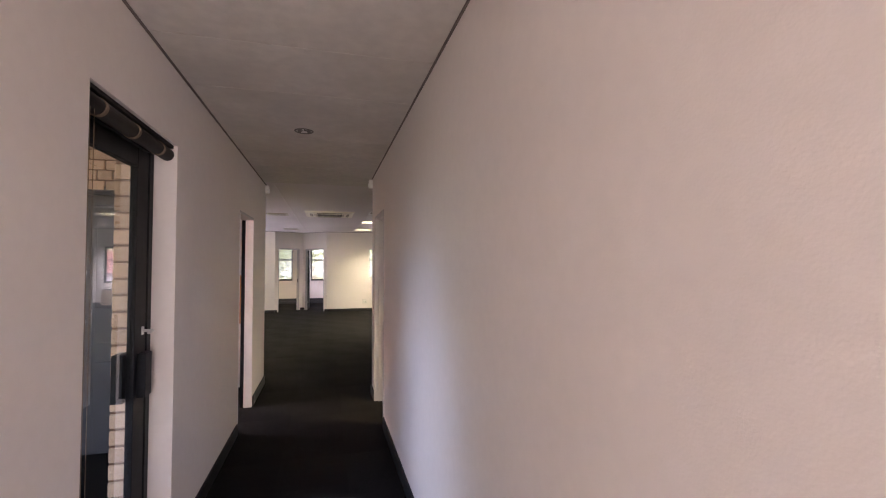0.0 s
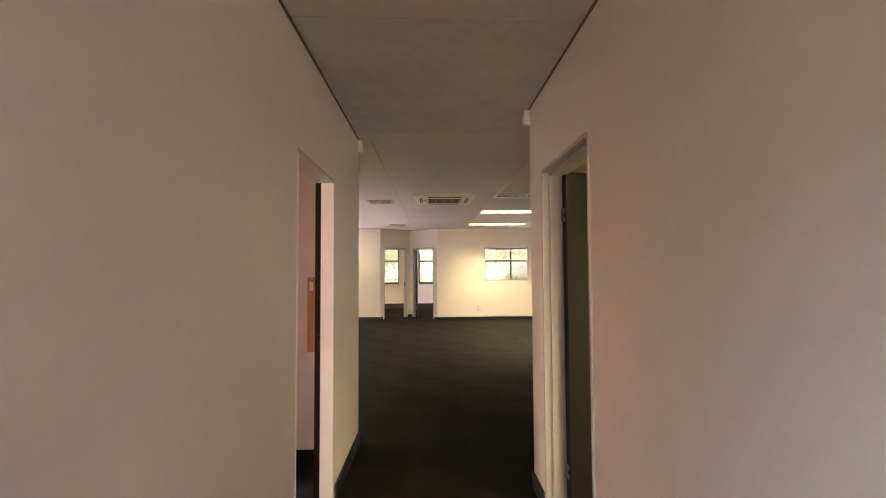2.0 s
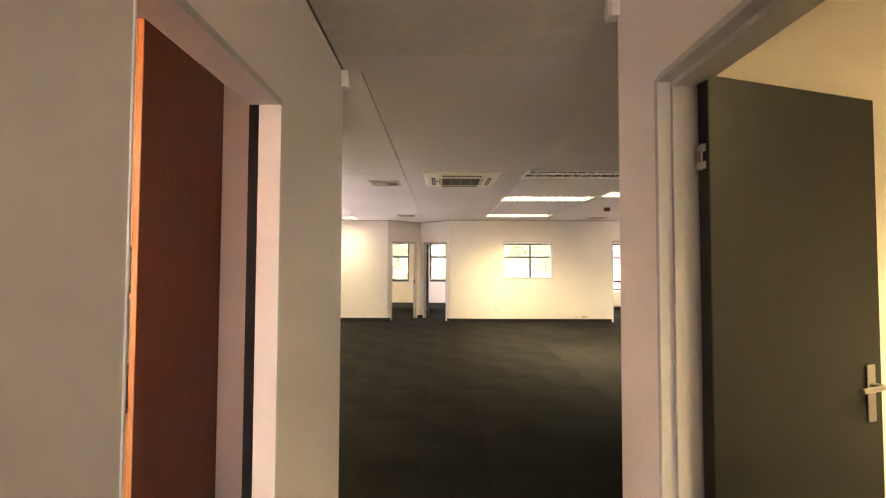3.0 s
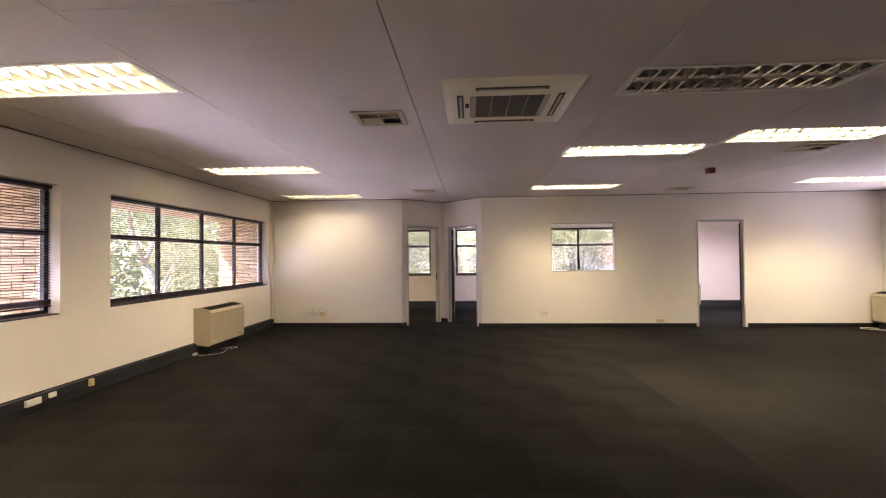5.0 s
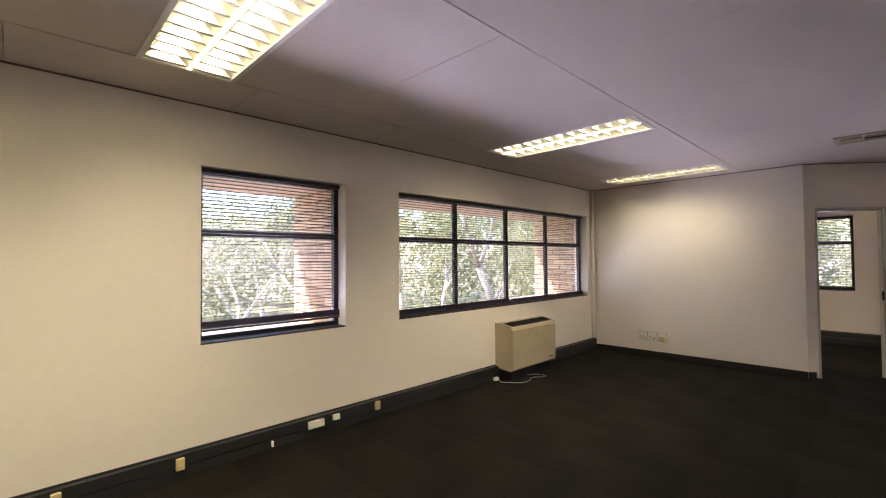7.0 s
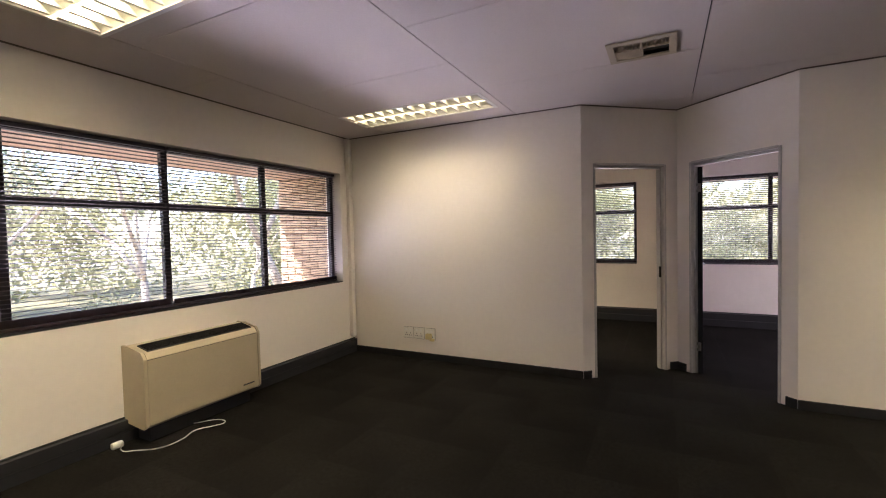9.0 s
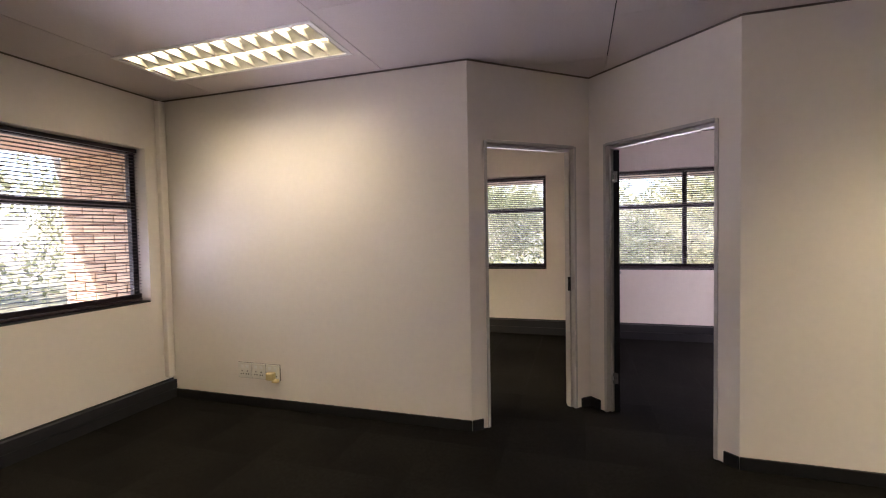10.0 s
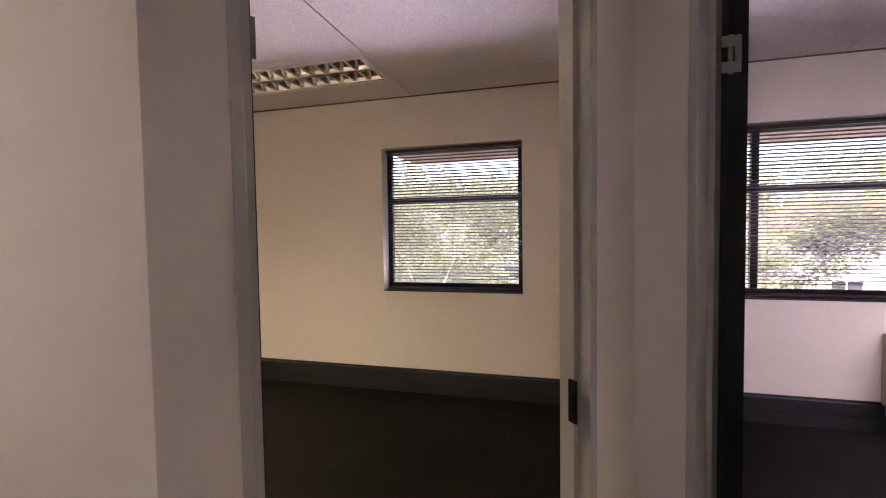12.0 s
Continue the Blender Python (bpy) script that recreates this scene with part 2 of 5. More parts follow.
def part(name, bm, material, parent=None, label="", smooth=False):
    """Links a bmesh as one mesh object under a thing or part."""
    me = bpy.data.meshes.new(name)
    bmesh.ops.recalc_face_normals(bm, faces=bm.faces)
    if smooth:
        for f in bm.faces: f.smooth = True
    bm.to_mesh(me)
    bm.free()
    me.materials.append(material)
    ob = new(name, me)
    if parent: ob.parent = parent
    if label: ob["label"] = label
    return ob


def piece(name, me, parent, m):
    ob = new(name, me)
    ob.parent = parent
    ob.matrix_basis = m
    return ob


def thing(name, m, label, category, group="", kind=""):
    e = new(name)
    e.empty_display_size = 0.1
    e.matrix_world = m
    return tagged(e, label, category, group, kind)


def slab(cuts_a, cuts_b, holes, t0, t1, place):
    """A sheet of thickness t0..t1 over the cells of cuts_a x cuts_b with rectangular holes (a0, a1, b0, b1); place turns (a, t, b) into a point."""
    A = sorted({*cuts_a, *[min(max(h[i], cuts_a[0]), cuts_a[-1]) for h in holes for i in (0, 1)]})
    B = sorted({*cuts_b, *[min(max(h[i], cuts_b[0]), cuts_b[-1]) for h in holes for i in (2, 3)]})

    def solid(i, j):
        if not (0 <= i < len(A) - 1 and 0 <= j < len(B) - 1): return False
        a, b = (A[i] + A[i + 1]) / 2, (B[j] + B[j + 1]) / 2
        return not any(h[0] < a < h[1] and h[2] < b < h[3] for h in holes)

    bm = bmesh.new()
    cache = {}

    def v(a, t, b):
        k = (round(a, 5), round(t, 5), round(b, 5))
        if k not in cache: cache[k] = bm.verts.new(place(a, t, b))
        return cache[k]

    for i in range(len(A) - 1):
        for j in range(len(B) - 1):
            if not solid(i, j): continue
            a0, a1, b0, b1 = A[i], A[i + 1], B[j], B[j + 1]
            for t in (t0, t1): bm.faces.new((v(a0, t, b0), v(a1, t, b0), v(a1, t, b1), v(a0, t, b1)))
            if not solid(i - 1, j): bm.faces.new((v(a0, t0, b0), v(a0, t1, b0), v(a0, t1, b1), v(a0, t0, b1)))
            if not solid(i + 1, j): bm.faces.new((v(a1, t0, b0), v(a1, t1, b0), v(a1, t1, b1), v(a1, t0, b1)))
            if not solid(i, j - 1): bm.faces.new((v(a0, t0, b0), v(a1, t0, b0), v(a1, t1, b0), v(a0, t1, b0)))
            if not solid(i, j + 1): bm.faces.new((v(a0, t0, b1), v(a1, t0, b1), v(a1, t1, b1), v(a0, t1, b1)))
    return bm


def line(p, q):
    """Local frame of a wall seen from its face: along p to q, across into the wall (to the left of p to q), up."""
    d = (Vector(q) - Vector(p)).to_3d()
    return Matrix.Translation((p[0], p[1], 0)) @ Matrix.Rotation(math.atan2(d.y, d.x), 4, "Z"), d.length


def wall(name, p, q, thick, holes=(), z0=0.0, z1=2.70, material=None, label="off-white painted plaster wall"):
    """Face along p to q, body to the left of that line. Holes: (s0, s1, z0, z1)."""
    m, n = line(p, q)
    bm = slab([0, n], [z0, z1], list(holes), 0, thick, lambda a, t, b: m @ Vector((a, t, b)))
    ob = part(name, bm, material or M_PLASTER)
    return tagged(ob, label, "wall", kind="structure")


def strip(name, p, q, depth, z0, z1, material, label, gaps=(), category="skirting", bevel=0.004):
    """Skirting or painted shadow line on a wall's face, standing out by depth to the right of p to q."""
    m, n = line(p, q)
    bm = bmesh.new()
    s = 0.0
    for g0, g1 in [*sorted(gaps), (n, n)]:
        if g0 - s > 0.01: box(bm, s, g0, -depth, 0.0, z0, z1, bevel)
        s = g1
    bm.transform(m)
    return tagged(part(name, bm, material), label, category, kind="structure")


# ---- plan ----
XL, XR = -0.576, 0.743                 # corridor faces
XW, XE = -4.132, 7.79                  # west and east faces of the office
YSL, YSR = 5.648, 4.863                  # south faces of the office
YPW, YPE = 14.41, 14.322               # partition faces
YN = 17.515                             # north face
C2, C3, C4 = (-1.396, 14.41), (-0.584, 15.10), (0.213, 14.322)

W1 = (8.508, 9.698)
W2 = (10.315, 14.238)
SILL, HEAD = 0.868, 2.158

# walls: the room is on the right of p to q, the body on the left
wall("wall_corridor_left", (XL, -3.4), (XL, 3.76), 0.2, [(3.4 + 1.213, 3.4 + 2.118, -1, 2.19)])
wall("wall_corridor_pantry", (XL, 3.76), (XL, YSL), 0.11, [(0.139, 0.92, -1, 2.055)])
wall("wall_corridor_right", (XR, YSR), (XR, -3.4), 0.15, [(YSR - 4.541, YSR - 3.736, -1, 2.08)])
wall("wall_corridor_back", (XR, -3.4), (XL, -3.4), 0.15, [(0.1, 1.25, -1, 2.15)])
wall("wall_south_left", (XL - 0.11, YSL), (XW, YSL), 0.12)
wall("wall_south_right", (XE, YSR), (XR + 0.15, YSR), 0.12)
wall("wall_west", (XW, 3.6), (XW, YN), 0.23, [(W1[0] - 3.6, W1[1] - 3.6, SILL, HEAD), (W2[0] - 3.6, W2[1] - 3.6, SILL, HEAD)])
NW1, NW2, NW3 = (-2.316, -1.083), (-0.39, 4.08), (4.78, 6.01)
wall("wall_north", (XW - 0.17, YN), (XE + 0.17, YN), 0.23, [(a - XW + 0.17, b - XW + 0.17, SILL + 0.02, HEAD) for a, b in (NW1, NW2, NW3)])
EWIN = (10.1, 14.0)
wall("wall_east", (XE, YN), (XE, YSR - 0.12), 0.23, [(YN - EWIN[1], YN - EWIN[0], SILL, HEAD)])
wall("partition_north_west", (XW, YPW), C2, 0.1)
D1S, D2S = (0.131, 0.925), (0.15, 0.985)
wall("partition_door_west", C2, C3, 0.1, [(*D1S, -1, 2.05)])
wall("partition_door_east", C3, C4, 0.1, [(*D2S, -1, 2.05)])
FW = (1.58, 2.836, 1.095, 2.05)
wall("partition_north_east", C4, (XE, YPE), 0.1, [(FW[0] - C4[0], FW[1] - C4[0], FW[2], FW[3]), (4.395 - C4[0], 5.265 - C4[0], -1, 2.075)])
wall("partition_rooms_west", (-0.53, YN), (-0.53, 15.11), 0.1)
wall("partition_rooms_east", (4.2, YN), (4.2, YPE + 0.1), 0.1)
wall("wall_side_room_south", (XR + 0.15, 1.4), (4.6, 1.4), -0.12)
wall("wall_side_room_east", (4.6, YSR - 0.12), (4.6, 1.28), 0.12)
wall("wall_pantry_south", (XL - 0.11, 3.87), (XW, 3.87), 0.06)

# floor and ceiling
part_floor = part("floor", boxed(XW - 0.17, XE + 0.17, -3.55, YN + 0.17, -0.2, -0.006), M_BACKING)
tagged(part_floor, "concrete floor slab under dark carpet tiles", "floor", kind="structure")

LIGHTS = [  # x0, x1, y0, y1, lit
    (-3.555, -2.07, 6.47, 6.94, 0.5), (-3.555, -2.07, 8.03, 8.52, 0.6), (-3.575, -2.085, 11.06, 11.53, 0.65), (-3.58, -2.095, 13.60, 14.06, 0.22),
    (1.05, 2.57, 8.37, 8.83, 0), (1.05, 2.57, 10.37, 10.83, 1), (1.03, 2.53, 12.98, 13.42, 0.6), (2.64, 4.16, 9.86, 10.34, 1), (5.40, 6.85, 12.72, 13.18, 1),
    (5.40, 6.85, 8.0, 8.48, 1),
    # last two of this row: unseen lit fittings added to fill daylit rooms
    (-3.55, -2.06, 16.61, 17.07, 0), (-3.55, -2.06, 15.1, 15.56, 0.7), (1.3, 2.8, 15.8, 16.26, 0.7), (5.2, 6.7, 15.8, 16.26, 0.8),
    # second of this row: unseen pantry fitting added as fill light
    (1.6, 3.1, 3.0, 3.46, 1.1), (-3.3, -1.8, 4.4, 4.86, 0.9)]
CASS = (-0.225, 0.745, 8.44, 9.41)
VENTS = [(-0.99, -0.59, 9.04, 9.40), (-1.02, -0.63, 13.14, 13.47), (3.6, 4.0, 10.43, 10.8), (3.56, 3.94, 13.45, 13.78)]
JX = [-3.56, -2.02, -0.47, 1.08, 2.66, 4.21, 5.76, 7.3]
gaps = [(x - 0.004, x + 0.004, YSR, YN) for x in JX if x > 0.8] + [(x - 0.004, x + 0.004, YSL, YN) for x in JX if x < 0.8]
for k, x in enumerate([XW, *JX]):
    x1 = [*JX, XE][k]
    y = 6.3 + 0.6 * (k % 2)
    while y < YN:
        gaps.append((x, x1, y - 0.0018, y + 0.0018))
        y += 1.2
YC = 5.44                              # where the corridor's boards end
raw_gaps = [(XL, XR, y - 0.003, y + 0.003) for y in (-2.2, -1.0, 0.2, 1.67, 2.27, 3.27, 3.75, 4.4)]
holes = [(a, b, c, d) for a, b, c, d, _ in LIGHTS] + [(a, b, c, d) for a, b, c, d in VENTS]
holes.append((CASS[0] + 0.12, CASS[1] - 0.12, CASS[2] + 0.12, CASS[3] - 0.12))
DL = (0.027, 3.05)
lamp_hole = (DL[0] - 0.05, DL[0] + 0.05, DL[1] - 0.05, DL[1] + 0.05)
holes.append((XL - 0.002, XR + 0.002, -4.0, YC))
YT = 15.22                             # pinhole tiles over the rooms north of this line
bm = slab([XW - 0.1, XE + 0.1], [YT + 0.004, YN + 0.1], [*holes, *gaps], CEIL, CEIL + 0.012, lambda a, t, b: Vector((a, b, t)))
tagged(part("ceiling_rooms", bm, M_CEIL_TILE), "pinholed mineral fibre ceiling tiles over the small rooms", "ceiling", kind="structure")
bm = slab([XW - 0.1, XE + 0.1], [-3.5, YT], holes + gaps, CEIL, CEIL + 0.012, lambda a, t, b: Vector((a, b, t)))
tagged(part("ceiling", bm, M_CEIL), "painted ceiling boards with dark open joints", "ceiling", kind="structure")
bm = slab([XL - 0.002, XR + 0.002], [-3.5, YC - 0.003], [lamp_hole, *raw_gaps], CEIL - 0.002, CEIL + 0.012, lambda a, t, b: Vector((a, b, t)))
tagged(part("ceiling_corridor", bm, M_CEIL_RAW), "mottled grey unpainted ceiling boards over the corridor", "ceiling", kind="structure")
tagged(part("ceiling_void", boxed(XW - 0.1, XE + 0.1, -3.5, YN + 0.1, 2.86, 2.9), M_GAP), "dark void above the ceiling boards", "ceiling", kind="structure")
tagged(part("roof_slab", boxed(-5.9, XE + 1.1, -3.8, YN + 1.1, 2.9, 3.3), M_SOFFIT), "flat roof slab over the building", "roof", kind="structure")

# dark strip painted as the shadow line where walls meet the ceiling
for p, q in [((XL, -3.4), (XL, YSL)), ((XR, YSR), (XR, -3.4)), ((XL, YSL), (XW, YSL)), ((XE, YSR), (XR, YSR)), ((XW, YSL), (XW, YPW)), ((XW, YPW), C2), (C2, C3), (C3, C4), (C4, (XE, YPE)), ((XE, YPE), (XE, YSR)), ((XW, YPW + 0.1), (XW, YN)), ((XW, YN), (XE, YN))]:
    strip("cornice", p, q, 0.010, CEIL - 0.010, CEIL - 0.001, M_SHADOW_LINE, "thin dark strip drawn as the shadow line under the ceiling", category="cornice", bevel=0)

# skirting
TR = "tall dark grey trunking skirting along the wall"
BK = "low black skirting on a painted wall"
def trunking(p, q, h=0.188):
    m, n = line(p, q)
    bm = bmesh.new()
    box(bm, 0, n, -0.048, 0, 0.0, h * 0.5, 0.003)
    box(bm, 0, n, -0.052, 0, h * 0.5 + 0.003, h, 0.003)
    box(bm, 0, n, -0.014, 0, h, h + 0.012, 0.002)
    bm.transform(m)
    return tagged(part("trunking_skirting", bm, M_TRUNK), TR, "skirting", kind="structure")
trunking((XW, YSL), (XW, YPW), 0.155)
trunking((XW, YPW + 0.1), (XW, YN))
trunking((XW + 0.052, YN), (-0.53, YN))
trunking((-0.43, YN), (4.2, YN))
trunking((4.3, YN), (XE, YN))
trunking((XE, YPE), (XE, YSR), 0.155)
strip("skirting", (XW + 0.052, YPW), C2, 0.014, 0, 0.075, M_SKIRT, BK)
strip("skirting", C2, C3, 0.014, 0, 0.075, M_SKIRT, BK, [(D1S[0] - 0.045, D1S[1] + 0.045)])
strip("skirting", C3, C4, 0.014, 0, 0.075, M_SKIRT, BK, [(D2S[0] - 0.045, D2S[1] + 0.045)])
strip("skirting", C4, (XE - 0.052, YPE), 0.014, 0, 0.075, M_SKIRT, BK, [(4.395 - C4[0] - 0.045, 5.265 - C4[0] + 0.045)])
strip("skirting", (XL, -3.4), (XL, YSL), 0.016, 0, 0.1, M_SKIRT, BK, [(4.613, 5.518), (7.254, 8.12)])
strip("skirting", (XR, YSR), (XR, -3.4), 0.016, 0, 0.1, M_SKIRT, BK, [(YSR - 4.586, YSR - 3.691)])
strip("skirting", (XL, YSL), (XW + 0.052, YSL), 0.016, 0, 0.1, M_SKIRT, BK)
strip("skirting", (XE - 0.052, YSR), (XR, YSR), 0.016, 0, 0.1, M_SKIRT, BK)


# ---- doors ----
def steel_frame(door, w, h, thick, depth0=0.0):
    """Pressed steel frame round an opening w x h; local x along, y into the wall, z up."""
    f, lip = 0.022, 0.008
    for side, x0 in (("jamb", -0.006), ("jamb", w - f + 0.006)):
        bm = boxed(x0, x0 + f, -lip, thick + lip, 0, h, 0.003)
        stop = (x0 + f, x0 + f + 0.014) if x0 < w / 2 else (x0 - 0.014, x0)
        box(bm, *stop, 0.045 - lip, thick - 0.02, 0, h - f)
        part(side, bm, M_STEEL, door, "grey painted pressed steel jamb")
    bm = boxed(-0.006 + f, w - f + 0.006, -lip, thick + lip, h - f + 0.006, h + 0.006, 0.003)
    box(bm, f, w - f, 0.045 - lip, thick - 0.02, h - f - 0.014, h - f + 0.006)
    part("head", bm, M_STEEL, door, "grey painted pressed steel head")


def hinge_at(parent, m):
    bm = bmesh.new()
    box(bm, -0.019, 0.019, -0.002, 0.002, -0.04, -0.016, 0.001)
    box(bm, -0.019, 0.019, -0.002, 0.002, 0.016, 0.04, 0.001)
    box(bm, -0.019, -0.006, -0.002, 0.002, -0.016, 0.016)
    rod(bm, (0, -0.005, -0.043), (0, -0.005, 0.043), 0.0055)
    for z in (-0.03, 0.03):
        for x in (-0.013, 0.012):
            rod(bm, (x, -0.004, z), (x, 0.002, z), 0.004, seg=6)
    bm.transform(m)
    h = part("hinge", bm, M_GALV, parent, "bright steel butt hinge")
    return h


def leaf_on(door, m, w, h, handles=True, hinge_y=0.012):
    """Flush leaf from its hinge edge along local x; m places it in the door's space."""
    bm = boxed(0, w, 0, 0.04, 0.008, h, 0.003)
    bm.transform(m)
    lf = part("leaf", bm, M_LEAF_DOOR, door, "dark painted flush leaf standing open")
    bm = boxed(-0.003, -0.0004, 0.001, 0.039, 0.009, h - 0.001)
    bm.transform(m)
    part("edge", bm, M_BLACK, lf, "black painted hinge edge")
    if handles:
        for side in (-1, 1):
            y = -0.004 if side < 0 else 0.044
            bm = bmesh.new()
            box(bm, w - 0.085, w - 0.045, min(y, y + 0.004 * side), max(y, y + 0.004 * side), 0.90, 1.10, 0.0015)
            rod(bm, (w - 0.065, y, 1.03), (w - 0.065, y + side * 0.045, 1.03), 0.009)
            rod(bm, (w - 0.065, y + side * 0.045, 1.03), (w - 0.185, y + side * 0.045, 1.025), 0.009)
            rod(bm, (w - 0.065, y, 0.95), (w - 0.065, y + side * 0.004, 0.95), 0.009)
            bm.transform(m)
            part("handle", bm, M_CHROME, lf, "brushed steel lever handle on plate")
    for z in (0.27, 1.80):
        hinge_at(lf, m @ Matrix.Translation((-0.0055, hinge_y, z)) @ Matrix.Rotation(radians(90), 4, "Z"))
    return lf


def strike_plate(door, x, y0, z):
    bm = boxed(x - 0.003, x + 0.003, y0, y0 + 0.028, z, z + 0.11, 0.001)
    box(bm, x - 0.006, x + 0.006, y0 + 0.006, y0 + 0.02, z + 0.03, z + 0.08)
    return part("strike_plate", bm, M_BLACK, door, "dark steel strike plate")


# west office door, its leaf swung back inside
m, _ = line(C2, C3)
d = thing("door_1", m @ Matrix.Translation((D1S[0], 0, 0)), "open dark flush door in a grey steel frame", "door", kind="structure")
W = D1S[1] - D1S[0]
steel_frame(d, W, 2.05, 0.1)
leaf_on(d, Matrix.Translation((0.035, 0.112, 0)) @ Matrix.Rotation(radians(97), 4, "Z"), W - 0.08, 2.0)
strike_plate(d, W - 0.036, 0.02, 0.93)
# east office door
m, _ = line(C3, C4)
d = thing("door_2", m @ Matrix.Translation((D2S[0], 0, 0)), "open dark flush door in a grey steel frame", "door", kind="structure")
W = D2S[1] - D2S[0]
steel_frame(d, W, 2.05, 0.1)
leaf_on(d, Matrix.Translation((0.085, 0.062, 0)) @ Matrix.Rotation(radians(134), 4, "Z"), W - 0.08, 2.0, hinge_y=0.034)
# third office opening
d = thing("door_3", Matrix.Translation((4.395, YPE, 0)), "open doorway with a grey steel frame", "door", kind="structure")
steel_frame(d, 0.87, 2.075, 0.1)
bm = boxed(0.835, 0.85, 0.05, 0.09, 0.0, 2.0)
part("leaf_edge", bm, M_BLACK, d, "black edge of the rebate")
# right corridor door
m, _ = line((XR, 4.541), (XR, 3.736))
d = thing("door_4", m, "dark grey flush door open into a side room", "door", kind="structure")
steel_frame(d, 0.805, 2.08, 0.15)
leaf_on(d, Matrix.Translation((0.046, 0.112, 0)) @ Matrix.Rotation(radians(106), 4, "Z") @ Matrix.Diagonal((1, -1, 1, 1)), 0.765, 2.06)
# pantry door
m, _ = line((XL, 3.899), (XL, 4.68))
d = thing("door_5", m, "doorway to a pantry with a grey frame", "door", kind="structure")
bm = boxed(0.0, 0.778, 0.0, 0.112, 2.03, 2.057, 0.002)
part("head", bm, M_STEEL, d)
for x0, x1 in ((0.0, 0.006), (0.757, 0.779)):
    part("jamb", boxed(x0, x1, -0.004, 0.078, 0, 2.03, 0.002), M_WHITE_ENAMEL, d, "pale painted jamb")
    part("rebate", boxed(x0, x1, 0.079, 0.114, 0, 2.03, 0.002), M_BLACK, d, "black rebate of the frame")
strike_plate(d, 0.756, 0.082, 0.95)


# ---- windows and blinds ----
def window(name, m, w, z0, z1, cols, transom, setback=0.125, label="dark aluminium window with clear panes"):
    """Local x along the opening, y outwards, z up. cols: mullion places from 0 to w."""
    win = thing(name, m, label, "window", kind="structure")
    f, y0, y1 = 0.045, setback, setback + 0.05
    bm = bmesh.new()
    box(bm, 0, w, y0, y1, z0, z0 + f, 0.003)
    box(bm, 0, w, y0, y1, z1 - f, z1, 0.003)
    box(bm, 0, f, y0, y1, z0 + f, z1 - f, 0.003)
    box(bm, w - f, w, y0, y1, z0 + f, z1 - f, 0.003)
    fr = part("window_frame", bm, M_BRONZE, win, "dark bronze aluminium frame")
    for x in cols[1:-1]:
        part("mullion", boxed(x - 0.025, x + 0.025, y0 + 0.002, y1 - 0.002, z0 + f, z1 - f, 0.003), M_BRONZE, fr)
    for a, b in zip(cols[:-1], cols[1:]):
        a2 = a + (f if a == cols[0] else 0.025)
        b2 = b - (f if b == cols[-1] else 0.025)
        if transom:
            part("transom", boxed(a2, b2, y0 + 0.003, y1 - 0.003, transom - 0.028, transom + 0.028, 0.003), M_BRONZE, fr)
        for c, e in ((z0 + f, transom - 0.028), (transom + 0.028, z1 - f)) if transom else ((z0 + f, z1 - f),):
            g = part("pane", boxed(a2, b2, y0 + 0.022, y0 + 0.027, c, e), M_GLASS, win)
            g.visible_shadow = False
    part("window_sill", boxed(-0.0, w, 0.004, y0, z0 - 0.002, z0 + 0.012, 0.003), M_BRONZE, win, "dark inner sill")
    return win


def slat_mesh(w):
    bm = bmesh.new()
    rows = []
    for k in range(4):
        y = -0.0125 + 0.025 * k / 3
        z = 0.0048 * (1 - (y / 0.0125) ** 2)
        rows.append([(bm.verts.new((0, y, z + dz)), bm.verts.new((w, y, z + dz))) for dz in (0, 0.0006)])
    for r, s in zip(rows[:-1], rows[1:]):
        for i in (0, 1): bm.faces.new((r[i][0], r[i][1], s[i][1], s[i][0]))
    for r in (rows[0], rows[-1]): bm.faces.new((r[0][0], r[0][1], r[1][1], r[1][0]))
    bmesh.ops.recalc_face_normals(bm, faces=bm.faces)
    me = bpy.data.meshes.new("slat")
    bm.to_mesh(me)
    bm.free()
    me.materials.append(M_SLAT)
    return me


def blind(m, w, z0, z1, drop=None, tilt=-7.0, stack=5, pitch=0.0272):
    """Venetian blind, lowered with its slats level; gathered slats at the foot."""
    b = thing("venetian_blind", m, "dark narrow venetian blind lowered with open slats", "blind", group="window blinds")
    part("head_rail", boxed(0, w, -0.014, 0.014, z1 - 0.03, z1, 0.002), M_SLAT, b, "dark head rail")
    foot = z0 if drop is None else drop
    me = slat_mesh(w - 0.006)
    z = z1 - 0.045
    while z > foot + 0.03 + stack * 0.007:
        piece("slat", me, b, Matrix.Translation((0.003, 0, z)) @ Matrix.Rotation(radians(tilt + random.uniform(-3, 3)), 4, "X"))
        z -= pitch
    for k in range(stack):
        piece("slat", me, b, Matrix.Translation((0.003, 0, foot + 0.026 + 0.006 * k)))
    part("bottom_rail", boxed(0.002, w - 0.002, -0.013, 0.013, foot + 0.004, foot + 0.02, 0.003), M_SLAT, b, "dark bottom rail")
    n = max(2, round(w / 0.6) + 1)
    for k in range(n):
        x = 0.1 + (w - 0.2) * k / (n - 1)
        bm = bmesh.new()
        for y in (-0.013, 0.013): rod(bm, (x, y, foot + 0.01), (x, y, z1 - 0.02), 0.0008, seg=4)
        part("ladder_cord", bm, M_CORD, b)
    return b


